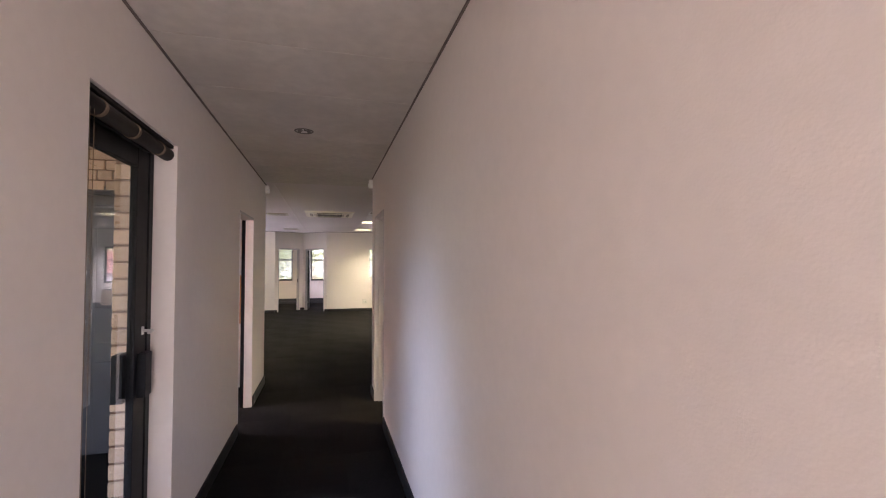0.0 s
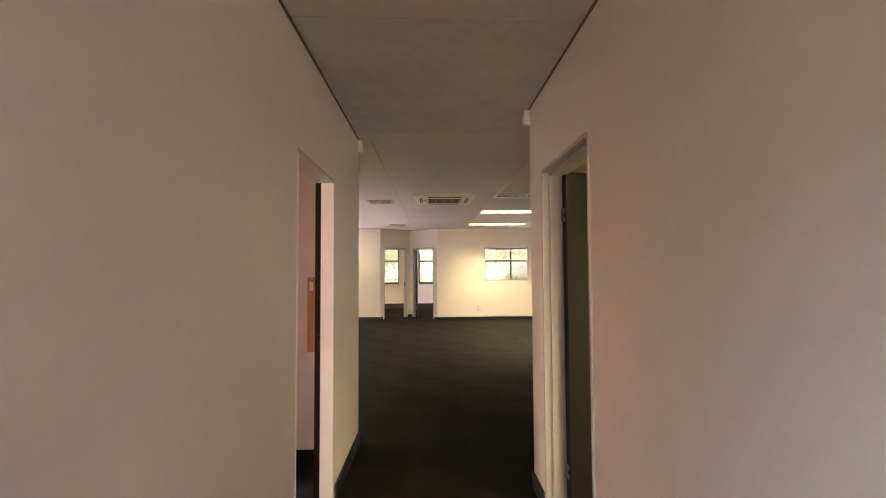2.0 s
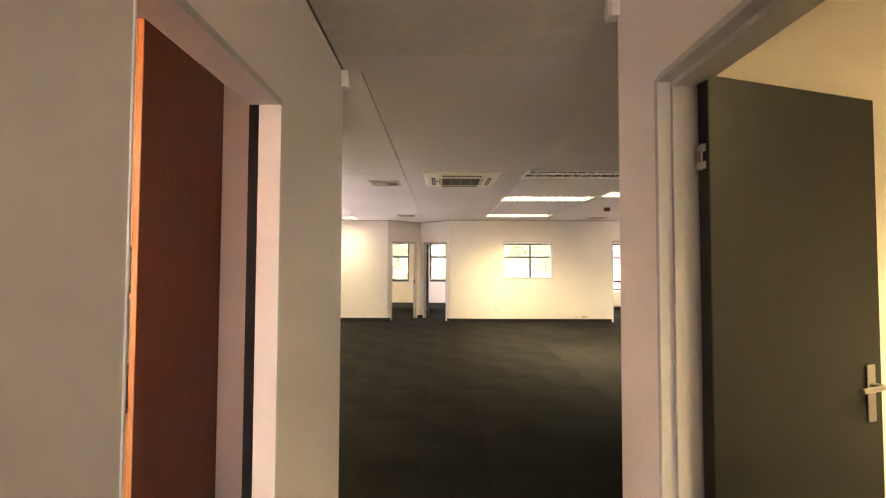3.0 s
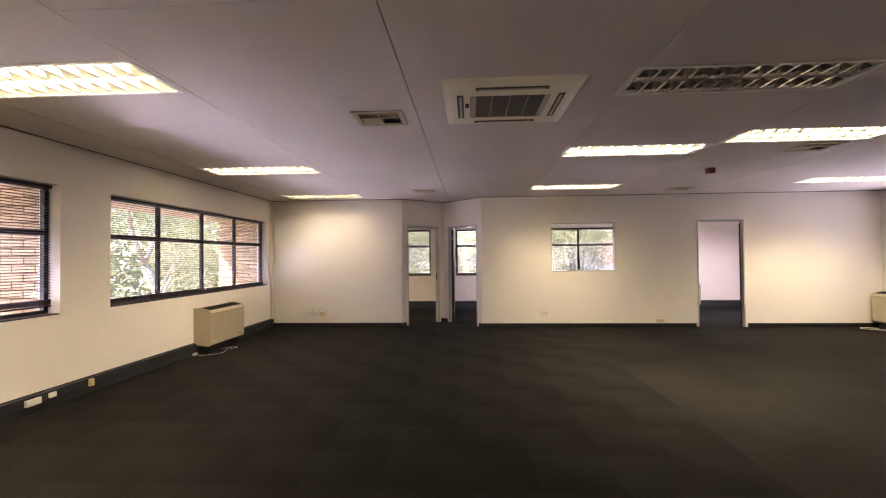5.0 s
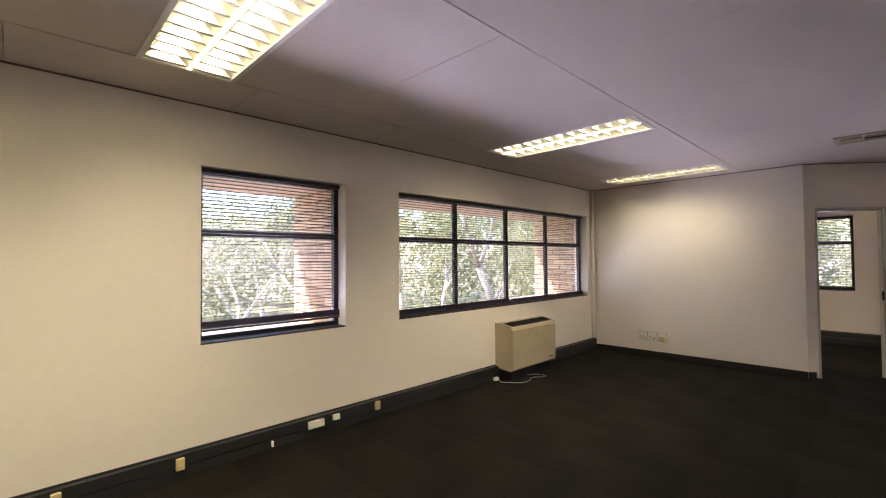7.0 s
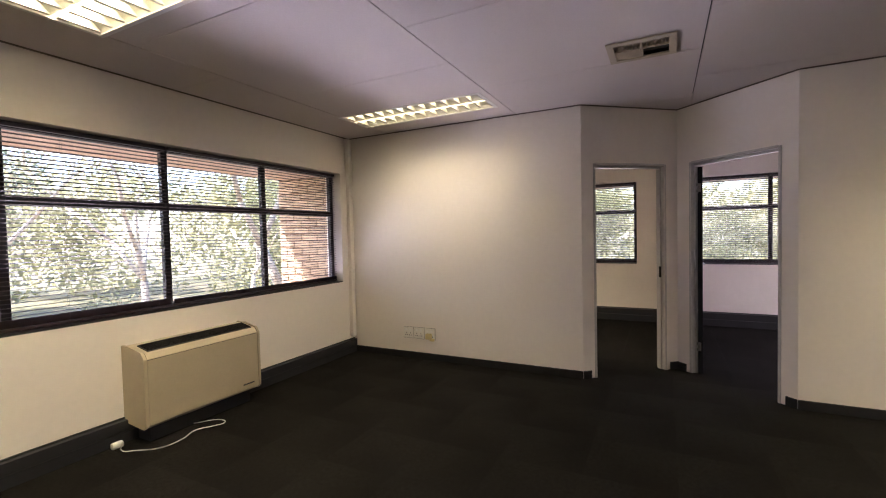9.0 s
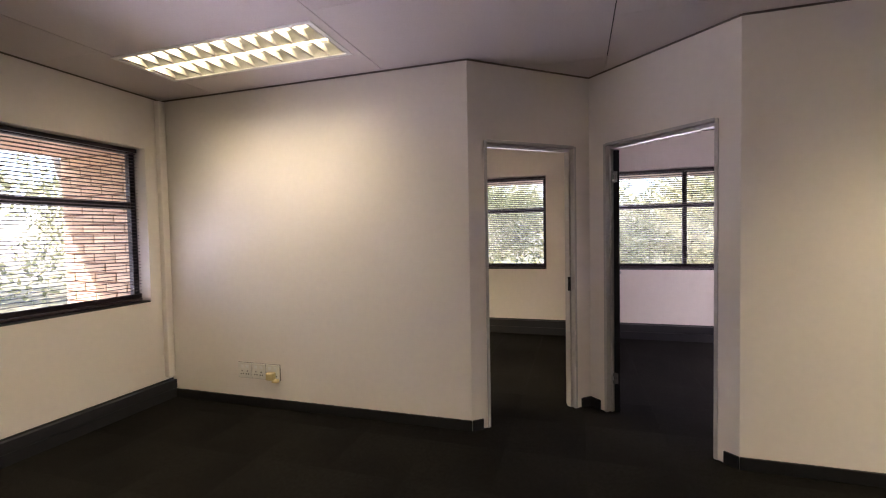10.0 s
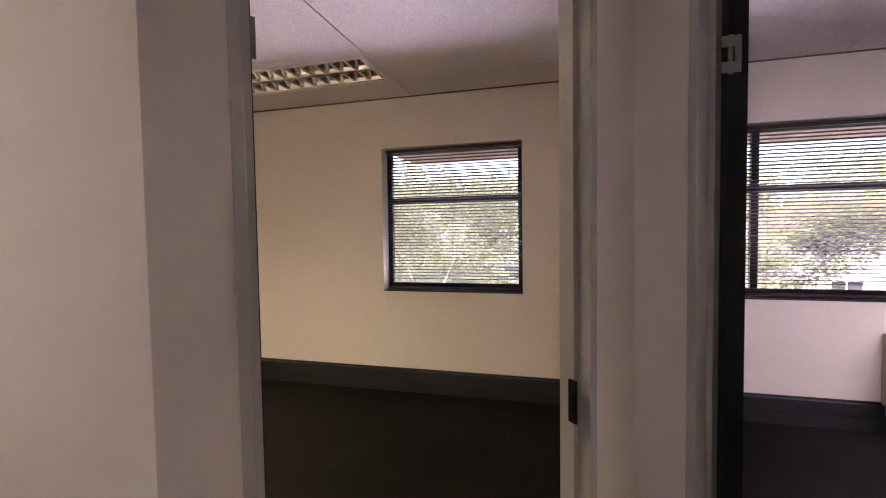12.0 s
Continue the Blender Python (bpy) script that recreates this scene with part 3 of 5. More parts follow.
mW1, n1 = line((XW, W1[0]), (XW, W1[1]))
window("window_1", mW1, n1, SILL, HEAD, [0, n1], 1.685)
blind(mW1 @ Matrix.Translation((0.01, 0.092, 0)), n1 - 0.02, SILL + 0.012, HEAD - 0.004, drop=SILL + 0.075, stack=9)
mW2, n2 = line((XW, W2[0]), (XW, W2[1]))
window("window_2", mW2, n2, SILL, HEAD, [0, 0.962, 1.945, 2.91, n2], 1.685)
blind(mW2 @ Matrix.Translation((0.01, 0.092, 0)), 1.945 - 0.02, SILL + 0.012, HEAD - 0.004, stack=8)
blind(mW2 @ Matrix.Translation((1.95, 0.092, 0)), n2 - 1.96, SILL + 0.012, HEAD - 0.004, stack=6)
for nm, (a, b), cols in (("window_3", NW1, 1), ("window_4", NW2, 4), ("window_5", NW3, 1)):
    mm, nn = line((a, YN), (b, YN))
    if cols == 4: cc = [0, 1.01, 2.17, 3.33, nn]
    else: cc = [0, nn]
    window(nm, mm, nn, SILL + 0.02, HEAD, cc, 1.695)
    if cols == 4:
        blind(mm @ Matrix.Translation((0.01, 0.092, 0)), 2.15, SILL + 0.032, HEAD - 0.004, stack=6, tilt=-17)
        blind(mm @ Matrix.Translation((2.18, 0.092, 0)), nn - 2.19, SILL + 0.032, HEAD - 0.004, stack=6, tilt=-17)
    else:
        blind(mm @ Matrix.Translation((0.01, 0.092, 0)), nn - 0.02, SILL + 0.032, HEAD - 0.004, stack=6, tilt=-17)
mE, nE = line((XE, EWIN[1]), (XE, EWIN[0]))
window("window_6", mE, nE, SILL, HEAD, [0, 0.97, 1.95, 2.92, nE], 1.685)
# inner viewing window between the office and the next room
mF = Matrix.Translation((FW[0], YPE, 0))
fwin = thing("window_7", mF, "fixed inner window with a thin grey frame", "window", kind="structure")
w = FW[1] - FW[0]
bm = bmesh.new()
for a in ((0, w, FW[2], FW[2] + 0.018), (0, w, FW[3] - 0.018, FW[3]), (0, 0.018, FW[2] + 0.018, FW[3] - 0.018), (w - 0.018, w, FW[2] + 0.018, FW[3] - 0.018)):
    box(bm, a[0], a[1], -0.006, 0.106, a[2], a[3], 0.002)
part("window_frame", bm, M_STEEL, fwin, "thin grey metal frame")
g = part("pane", boxed(0.018, w - 0.018, 0.048, 0.053, FW[2] + 0.018, FW[3] - 0.018), M_GLASS, fwin)
g.visible_shadow = False


# ---- ceiling fixtures ----
def troffer(x0, x1, y0, y1, lit):
    w, d = x1 - x0, y1 - y0
    e = thing("louvre_light", Matrix.Translation((x0, y0, CEIL)), ("lit" if lit else "unlit") + " recessed twin fluorescent ceiling light with aluminium louvres", "ceiling light", group="louvre ceiling lights")
    bm = bmesh.new()
    for a in ((-0.012, w + 0.012, -0.012, 0.016), (-0.012, w + 0.012, d - 0.016, d + 0.012), (-0.012, 0.016, 0.016, d - 0.016), (w - 0.016, w + 0.012, 0.016, d - 0.016)):
        box(bm, *a, -0.006, -0.001, 0.001)
    part("frame", bm, M_WHITE_ENAMEL, e, "white enamelled trim")
    bm = bmesh.new()
    for a in ((0.002, w - 0.002, 0.002, 0.006), (0.002, w - 0.002, d - 0.006, d - 0.002), (0.002, 0.006, 0.006, d - 0.006), (w - 0.006, w - 0.002, 0.006, d - 0.006)):
        box(bm, *a, 0.0, 0.13)
    box(bm, 0.002, w - 0.002, 0.002, d - 0.002, 0.13, 0.135)
    part("housing", bm, M_WHITE_ENAMEL, e, "white sheet housing")
    n = 13
    for r in range(2):
        ya, yb = 0.012 + r * (d / 2 - 0.004), d / 2 - 0.008 + r * (d / 2 - 0.004)
        # curved side reflectors of one lane
        for s, y in ((1, ya), (-1, yb)):
            bm = bmesh.new()
            prev = None
            for k in range(5):
                u = k / 4
                vs = (bm.verts.new((0.008, y + s * (0.004 + 0.05 * u * u), 0.002 + 0.06 * u)), bm.verts.new((w - 0.008, y + s * (0.004 + 0.05 * u * u), 0.002 + 0.06 * u)))
                if prev: bm.faces.new((prev[0], prev[1], vs[1], vs[0]))
                prev = vs
            part("reflector", bm, M_LOUVRE if lit else M_LOUVRE_UNLIT, e, "curved aluminium reflector", smooth=True)
        for k in range(n):
            x = 0.03 + (w - 0.06) * k / (n - 1)
            bm = bmesh.new()
            c = [bm.verts.new(v) for v in ((x - 0.010, ya + 0.008, 0.004), (x + 0.010, ya + 0.008, 0.004), (x + 0.010, yb - 0.008, 0.004), (x - 0.010, yb - 0.008, 0.004))]
            t = [bm.verts.new(v) for v in ((x - 0.002, ya + 0.05, 0.05), (x + 0.002, ya + 0.05, 0.05), (x + 0.002, yb - 0.05, 0.05), (x - 0.002, yb - 0.05, 0.05))]
            bm.faces.new(c)
            bm.faces.new(t)
            for i in range(4): bm.faces.new((c[i], c[(i + 1) % 4], t[(i + 1) % 4], t[i]))
            part("louvre_blade", bm, M_LOUVRE if lit else M_LOUVRE_UNLIT, e)
        bm = rod(bmesh.new(), (0.05, (ya + yb) / 2, 0.095), (w - 0.05, (ya + yb) / 2, 0.095), 0.013, seg=10)
        part("tube", bm, M_TUBE if lit else M_WHITE_ENAMEL, e, "fluorescent tube")
    if lit:
        lamp = new("tube_light", bpy.data.lights.new("tube_light", "AREA"))
        lamp.data.shape, lamp.data.size, lamp.data.size_y = "RECTANGLE", w - 0.1, d - 0.16
        # near-white tints: added pantry and north-east room fittings stand in for daylight
        lamp.data.energy, lamp.data.color, lamp.data.spread = TUBE_POWER * lit, (1.0, 0.90, 0.95) if y1 < 5 and x0 < 0 else (1.0, 0.82, 0.42) if y1 < 5 else (1.0, 0.93, 0.96) if y0 > 15 and x0 > 0 else TUBE_COLOUR, radians(126)
        lamp.matrix_world = Matrix.Translation(((x0 + x1) / 2, (y0 + y1) / 2, CEIL + 0.075))
    return e


def emitter(name, colour, strength):
    m = bpy.data.materials.new(name)
    m.use_nodes = True
    b = m.node_tree.nodes["Principled BSDF"]
    b.inputs["Emission Color"].default_value = (*colour, 1)
    b.inputs["Emission Strength"].default_value = strength
    return m


M_TUBE = emitter("glowing_tube", TUBE_COLOUR, 0.25)
for L in LIGHTS: troffer(*L)

# ceiling cassette
def cassette():
    x0, x1, y0, y1 = CASS
    w = x1 - x0
    e = thing("ceiling_cassette", Matrix.Translation(((x0 + x1) / 2, (y0 + y1) / 2, CEIL)), "cream four-way air conditioning cassette in the ceiling", "air conditioner")
    h = w / 2

    bm = bmesh.new()
    outer, mid, inner = h, h * 0.60, h * 0.56
    def ring(r, z): return [bm.verts.new((sx * r, sy * r, z)) for sx, sy in ((-1, -1), (1, -1), (1, 1), (-1, 1))]
    rs = [ring(outer, -0.001), ring(outer - 0.006, -0.016), ring(h * 0.88, -0.030), ring(mid, -0.034), ring(mid, -0.02)]
    for a, b in zip(rs[:-1], rs[1:]):
        for i in range(4): bm.faces.new((a[i], a[(i + 1) % 4], b[(i + 1) % 4], b[i]))
    part("fascia", bm, M_FASCIA, e, "cream plastic fascia")
    for k in range(4):
        rot = Matrix.Rotation(radians(90 * k), 4, "Z")
        bm = boxed(-h * 0.52, h * 0.52, h * 0.70, h * 0.80, -0.0375, -0.030, 0.004)
        bm.transform(rot)
        part("air_outlet", bm, M_GRILLE, e, "dark air outlet slot")
        bm = boxed(-h * 0.48, h * 0.48, h * 0.725, h * 0.765, -0.042, -0.0376, 0.002)
        bm.transform(rot)
        part("air_flap", bm, M_CREAM, e, "cream louvre flap")
        bm = boxed(-mid, mid, mid - 0.045, mid - 0.004, -0.040, -0.022, 0.004)
        bm.transform(Matrix.Rotation(radians(90 * k), 4, "Z"))
        if k % 2 == 0: part("grille_border", bm, M_FASCIA, e)
        else:
            bm.free()
            bm = boxed(-mid + 0.047, mid - 0.047, mid - 0.045, mid - 0.004, -0.040, -0.022, 0.004)
            bm.transform(Matrix.Rotation(radians(90 * k), 4, "Z"))
            part("grille_border", bm, M_CREAM, e)
    part("grille_backing", boxed(-mid + 0.03, mid - 0.03, -mid + 0.03, mid - 0.03, -0.018, -0.014), M_GRILLE, e)
    me = bpy.data.meshes.new("grille_slat")
    bm = boxed(-mid + 0.046, mid - 0.046, -0.003, 0.003, -0.036, -0.022)
    bm.to_mesh(me); bm.free()
    me.materials.append(M_MESH)
    n = 26
    for k in range(n): piece("grille_slat", me, e, Matrix.Translation((0, -mid + 0.055 + (2 * mid - 0.11) * k / (n - 1), 0)))
    for x in (-0.13, 0.0, 0.13): part("grille_rib", boxed(x - 0.003, x + 0.003, -mid + 0.046, mid - 0.046, -0.038, -0.0362), M_CREAM, e)
    part("sensor_window", boxed(-mid - 0.035, -mid - 0.008, -0.09, 0.0, -0.039, -0.034, 0.002), M_BLACK, e, "black display window")
    return e
cassette()

# ceiling vents
def vent(x0, x1, y0, y1):
    w, d = x1 - x0, y1 - y0
    e = thing("ceiling_vent", Matrix.Translation((x0, y0, CEIL)), "square ceiling air vent with angled blades", "vent", group="ceiling vents")
    bm = bmesh.new()
    f = 0.035
    for a in ((-0.01, w + 0.01, -0.01, f), (-0.01, w + 0.01, d - f, d + 0.01), (-0.01, f, f, d - f), (w - f, w + 0.01, f, d - f)): box(bm, *a, -0.012, -0.001, 0.003)
    part("frame", bm, M_CREAM, e, "cream frame")
    part("backing", boxed(0.01, w - 0.01, 0.01, d - 0.01, 0.06, 0.065), M_GRILLE, e)
    part("divider", boxed(w / 2 - 0.006, w / 2 + 0.006, f, d - f, -0.008, 0.03), M_CREAM, e)
    part("cross_bar", boxed(f, w - f, d * 0.47 - 0.006, d * 0.47 + 0.006, -0.0085, 0.028), M_CREAM, e)
    part("blank_plate", boxed(f, w / 2 - 0.007, d * 0.47 + 0.0065, d - f, -0.006, -0.002, 0.001), M_CREAM, e, "closed cream plate")
    n = 7
    for half in (0, 1):
        for k in range(n):
            xa, xb = (f, w / 2 - 0.008) if half == 0 else (w / 2 + 0.008, w - f)
            x = xa + (xb - xa) * (k + 0.5) / n
            bm = boxed(-0.001, 0.001, f, d * 0.47 - 0.007, -0.014, 0.014)
            bm.transform(Matrix.Translation((x, 0, 0.008)) @ Matrix.Rotation(radians(40), 4, "Y"))
            part("blade", bm, M_CREAM, e)
    for k in range(4):
        y = d * 0.47 + 0.025 + k * (d * 0.53 - 0.05 - f) / 3
        bm = boxed(w / 2 + 0.008, w - f, -0.001, 0.001, -0.010, 0.010)
        bm.transform(Matrix.Translation((0, y, 0.022)) @ Matrix.Rotation(radians(55), 4, "X"))
        part("damper_blade", bm, M_GRILLE, e, "dark damper blade")
    return e
for v in VENTS: vent(*v)

# recessed downlight in the corridor
dl = thing("downlight", Matrix.Translation((DL[0], DL[1], CEIL)), "round recessed downlight with a spiral lamp, unlit", "ceiling light")
bm = bmesh.new()
prev = None
prof = [(0.074, -0.001), (0.072, -0.005), (0.064, -0.008), (0.058, -0.005), (0.05, 0.02), (0.042, 0.09)]
for r, z in prof:
    ringv = [bm.verts.new((r * math.cos(a * math.pi / 16), r * math.sin(a * math.pi / 16), z)) for a in range(32)]
    if prev:
        for i in range(32): bm.faces.new((prev[i], prev[(i + 1) % 32], ringv[(i + 1) % 32], ringv[i]))
    prev = ringv
part("trim_ring", bm, M_MESH, dl, "satin metal trim ring", smooth=True)
for k in range(3):
    bm = bmesh.new()
    a = radians(120 * k)
    rod(bm, (0.018 * math.cos(a), 0.018 * math.sin(a), 0.01), (0.018 * math.cos(a), 0.018 * math.sin(a), 0.085), 0.009)
    part("lamp_tube", bm, M_WHITE_ENAMEL, dl, "white compact lamp tube")

# red call point box on the ceiling, alarm sensors at the corridor mouth
bm = boxed(3.24, 3.34, 11.72, 11.80, CEIL - 0.075, CEIL, 0.006)
al = part("alarm_sounder", bm, M_RED)
tagged(al, "small red alarm sounder under the ceiling", "alarm")
part("sounder_grille", boxed(3.265, 3.315, 11.716, 11.7195, CEIL - 0.06, CEIL - 0.02), M_GRILLE, al)
def sensor(x, y, rz):
    e = thing("motion_detector", pose(x, y, CEIL, 0, 0, rz), "small white motion detector high in the corner", "sensor", group="alarm sensors")
    part("body", boxed(-0.03, 0.03, -0.045, -0.001, -0.125, -0.02, 0.008), M_PLASTIC, e)
    part("lens", boxed(-0.022, 0.022, -0.05, -0.0455, -0.11, -0.06, 0.002), M_WHITE_ENAMEL, e, "white lens")
    return e
sensor(XL, 5.60, 90)
sensor(XR, 4.86, -90)


# ---- office things ----
def fan_coil(m, w=0.96, open_flap=False):
    """Console unit on the wall: local x along, y out of the wall, z up."""
    e = thing("console_air_conditioner", m, "cream wall-hung console air conditioner with a black top grille", "air conditioner", group="console air conditioners")
    z0, z1, d = 0.115, 0.67, 0.27
    prof = [(0.003, z0 + 0.02), (d - 0.025, z0), (d, z0 + 0.02), (d, z1 - 0.075), (d - 0.03, z1 - 0.03), (0.10, z1), (0.003, z1)]
    bm = bmesh.new()
    L = [bm.verts.new((0.02, y, z)) for y, z in prof]
    R = [bm.verts.new((w - 0.02, y, z)) for y, z in prof]
    bm.faces.new(L); bm.faces.new(R[::-1])
    for i in range(len(prof)): bm.faces.new((L[i], L[(i + 1) % len(prof)], R[(i + 1) % len(prof)], R[i]))
    bmesh.ops.bevel(bm, geom=[ed for ed in bm.edges], offset=0.006, segments=2, affect="EDGES")
    body = part("body", bm, M_CREAM, e, "cream enamelled steel casing")
    for x0, x1 in ((0.0, 0.018), (w - 0.018, w)):
        bm = bmesh.new()
        pr = [(0.004, z0 + 0.018), (d - 0.03, z0 - 0.004), (d + 0.002, z0 + 0.02), (d + 0.002, z1 - 0.07), (d - 0.03, z1 - 0.024), (0.1, z1 + 0.006), (0.004, z1 + 0.006)]
        A = [bm.verts.new((x0, y, z)) for y, z in pr]
        B = [bm.verts.new((x1, y, z)) for y, z in pr]
        bm.faces.new(A); bm.faces.new(B[::-1])
        for i in range(len(pr)): bm.faces.new((A[i], A[(i + 1) % len(pr)], B[(i + 1) % len(pr)], B[i]))
        part("side_panel", bm, M_CREAM, e, "cream moulded end panel")
    # sloping black grille on the top
    ang = math.atan2(-0.03, d - 0.13)
    g = boxed(0.05, w - 0.05, 0, 0.13, -0.002, 0.005, 0.002)
    gm = Matrix.Translation((0, 0.105, z1 + 0.001)) @ Matrix.Rotation(ang, 4, "X")
    g.transform(gm)
    gr = part("top_grille", g, M_GRILLE, e, "black slotted outlet grille")
    for k in range(9):
        bm = boxed(0.055, w - 0.055, 0.010 + 0.0135 * k, 0.014 + 0.0135 * k, 0.0052, 0.011)
        bm.transform(gm)
        part("grille_bar", bm, M_BLACK, gr)
    part("maker_mark", boxed(0.07, 0.18, d + 0.0005, d + 0.002, z0 + 0.06, z0 + 0.072), M_GRILLE, e, "small dark maker's mark")
    part("panel_joint", boxed(0.022, w - 0.022, d + 0.0002, d + 0.0012, z1 - 0.078, z1 - 0.075), M_GRILLE, e)
    part("foot_box", boxed(0.06, w - 0.06, 0.06, 0.2, 0.0, z0 + 0.005, 0.004), M_TRUNK, e, "dark recessed base")
    if open_flap:
        bm = bmesh.new()
        for k in range(6): box(bm, 0.09, 0.21, 0.12 + 0.006 * k, 0.124 + 0.006 * k, z1 + 0.012 + 0.016 * k, z1 + 0.018 + 0.016 * k)
        for x in (0.09, 0.207): box(bm, x, x + 0.003, 0.118, 0.16, z1 + 0.006, z1 + 0.105)
        part("raised_flap", bm, M_BLACK, e, "black control flap standing open")
    return e
def on_wall(x, y, rz): return pose(x, y, 0, 0, 0, rz)
fan_coil(on_wall(XW, 12.78, -90), 0.955)
fan_coil(on_wall(2.3, YN, 180), open_flap=True)
fan_coil(on_wall(5.94, YN, 180))
fan_coil(on_wall(XE, 13.3, 90))


def curve_cable(name, pts, r, material, label):
    cu = bpy.data.curves.new(name, "CURVE")
    cu.dimensions, cu.bevel_depth, cu.bevel_resolution = "3D", r, 2
    sp = cu.splines.new("BEZIER")
    sp.bezier_points.add(len(pts) - 1)
    for b, p in zip(sp.bezier_points, pts):
        b.co, b.handle_left_type, b.handle_right_type = p, "AUTO", "AUTO"
    cu.materials.append(material)
    ob = new(name, cu)
    return tagged(ob, label, "cable")
curve_cable("power_cable", [(-4.03, 11.76, 0.03), (-3.97, 11.72, 0.006), (-3.88, 11.76, 0.006), (-3.76, 11.86, 0.006), (-3.75, 12.0, 0.006), (-3.80, 12.13, 0.006), (-3.74, 12.24, 0.006), (-3.72, 12.31, 0.006), (-3.80, 12.33, 0.006), (-3.93, 12.2, 0.006)], 0.003, M_PLASTIC, "loose white power cable lying on the carpet")
pl = part("plug", boxed(-4.07, -4.03, 11.70, 11.77, 0.0, 0.04, 0.01), M_PLASTIC)
tagged(pl, "white plug lying on the carpet by the console unit", "plug")
curve_cable("power_cable", [(7.45, 13.9, 0.006), (7.3, 14.0, 0.006), (7.2, 14.12, 0.006), (7.35, 14.2, 0.006), (7.5, 14.1, 0.006)], 0.005, M_PLASTIC, "loose white cable lying on the carpet")


def socket_plate(m, w=0.14, h=0.12, kind="double"):
    e = thing("wall_socket", m, "white plastic electrical socket plate on the wall", "socket", group="wall sockets")
    # grey rim painted as the shadow round the plate's edge
    part("gasket", boxed(-0.003, w + 0.003, -0.004, -0.0004, -0.004, h + 0.002), M_MESH, e, "grey rim drawn as the plate's shadow outline")
    part("plate", boxed(0, w, -0.012, -0.0045, 0, h, 0.003), M_PLASTIC, e)
    for x in (w * 0.3, w * 0.7):
        part("switch", boxed(x - 0.012, x + 0.012, -0.0155, -0.0121, h * 0.66, h * 0.85, 0.001), M_WHITE_ENAMEL, e, "white rocker switch")
        bm = bmesh.new()
        for dx, dz in ((0, 0.45), (-0.011, 0.25), (0.011, 0.25)): rod(bm, (x + dx, -0.0128, h * dz), (x + dx, -0.0118, h * dz), 0.0055, seg=8)
        part("pin_holes", bm, M_BLACK, e)
    return e
# three plates in a row by the corner, the last with an adaptor
for k in range(3):
    socket_plate(Matrix.Translation((-3.40 + 0.138 * k, YPW, 0.232)), 0.131, 0.125)
bm = boxed(-3.09, -3.02, YPW - 0.064, YPW - 0.0156, 0.24, 0.305, 0.014)
box(bm, -3.045, -2.99, YPW - 0.05, YPW - 0.0156, 0.22, 0.25, 0.01)
tagged(part("plug_adaptor", bm, M_YELLOWED), "yellowed plug adaptor pushed into a wall socket", "plug")
socket_plate(Matrix.Translation((1.37, YPE, 0.238)), 0.13, 0.12)
bm = boxed(3.587, 3.726, YPE - 0.03, YPE - 0.0005, 0.10, 0.155, 0.006)
tagged(part("surface_box", bm, M_YELLOWED), "yellowed surface cable box low on the wall", "junction box")

def trunk_box(y, w, h, material, label, z=0.10):
    e = thing("trunking_outlet", pose(XW + 0.0525, y, z, 0, 0, -90), label, "socket", group="trunking outlets")
    part("plate", boxed(-w / 2, w / 2, 0.0, 0.028, -h / 2, h / 2, 0.004), material, e)
    part("shutter", boxed(-w / 2 + 0.006, w / 2 - 0.006, 0.0282, 0.033, -h / 2 + 0.006, -0.004, 0.001), material, e)
    return e
trunk_box(7.74, 0.05, 0.08, M_YELLOWED, "yellowed data outlet on the trunking")
trunk_box(8.37, 0.05, 0.075, M_YELLOWED, "yellowed data outlet on the trunking")
trunk_box(9.37, 0.14, 0.06, M_PLASTIC, "white double outlet box on the trunking", 0.105)
trunk_box(9.56, 0.06, 0.045, M_PLASTIC, "small white outlet box on the trunking", 0.115)
trunk_box(9.995, 0.05, 0.075, M_YELLOWED, "yellowed data outlet on the trunking", 0.11)
trunk_box(9.0, 0.014, 0.04, M_PLASTIC, "small white cable stub on the trunking", 0.05)
trunk_box(6.9, 0.05, 0.08, M_YELLOWED, "yellowed data outlet on the trunking")
# corner pipe
bm = bmesh.new()
box(bm, XW + 0.001, XW + 0.055, YPW - 0.075, YPW - 0.012, 0.19, CEIL - 0.015, 0.012)
tagged(part("pipe_casing", bm, M_PLASTER), "painted upright pipe casing in the corner", "pipe")


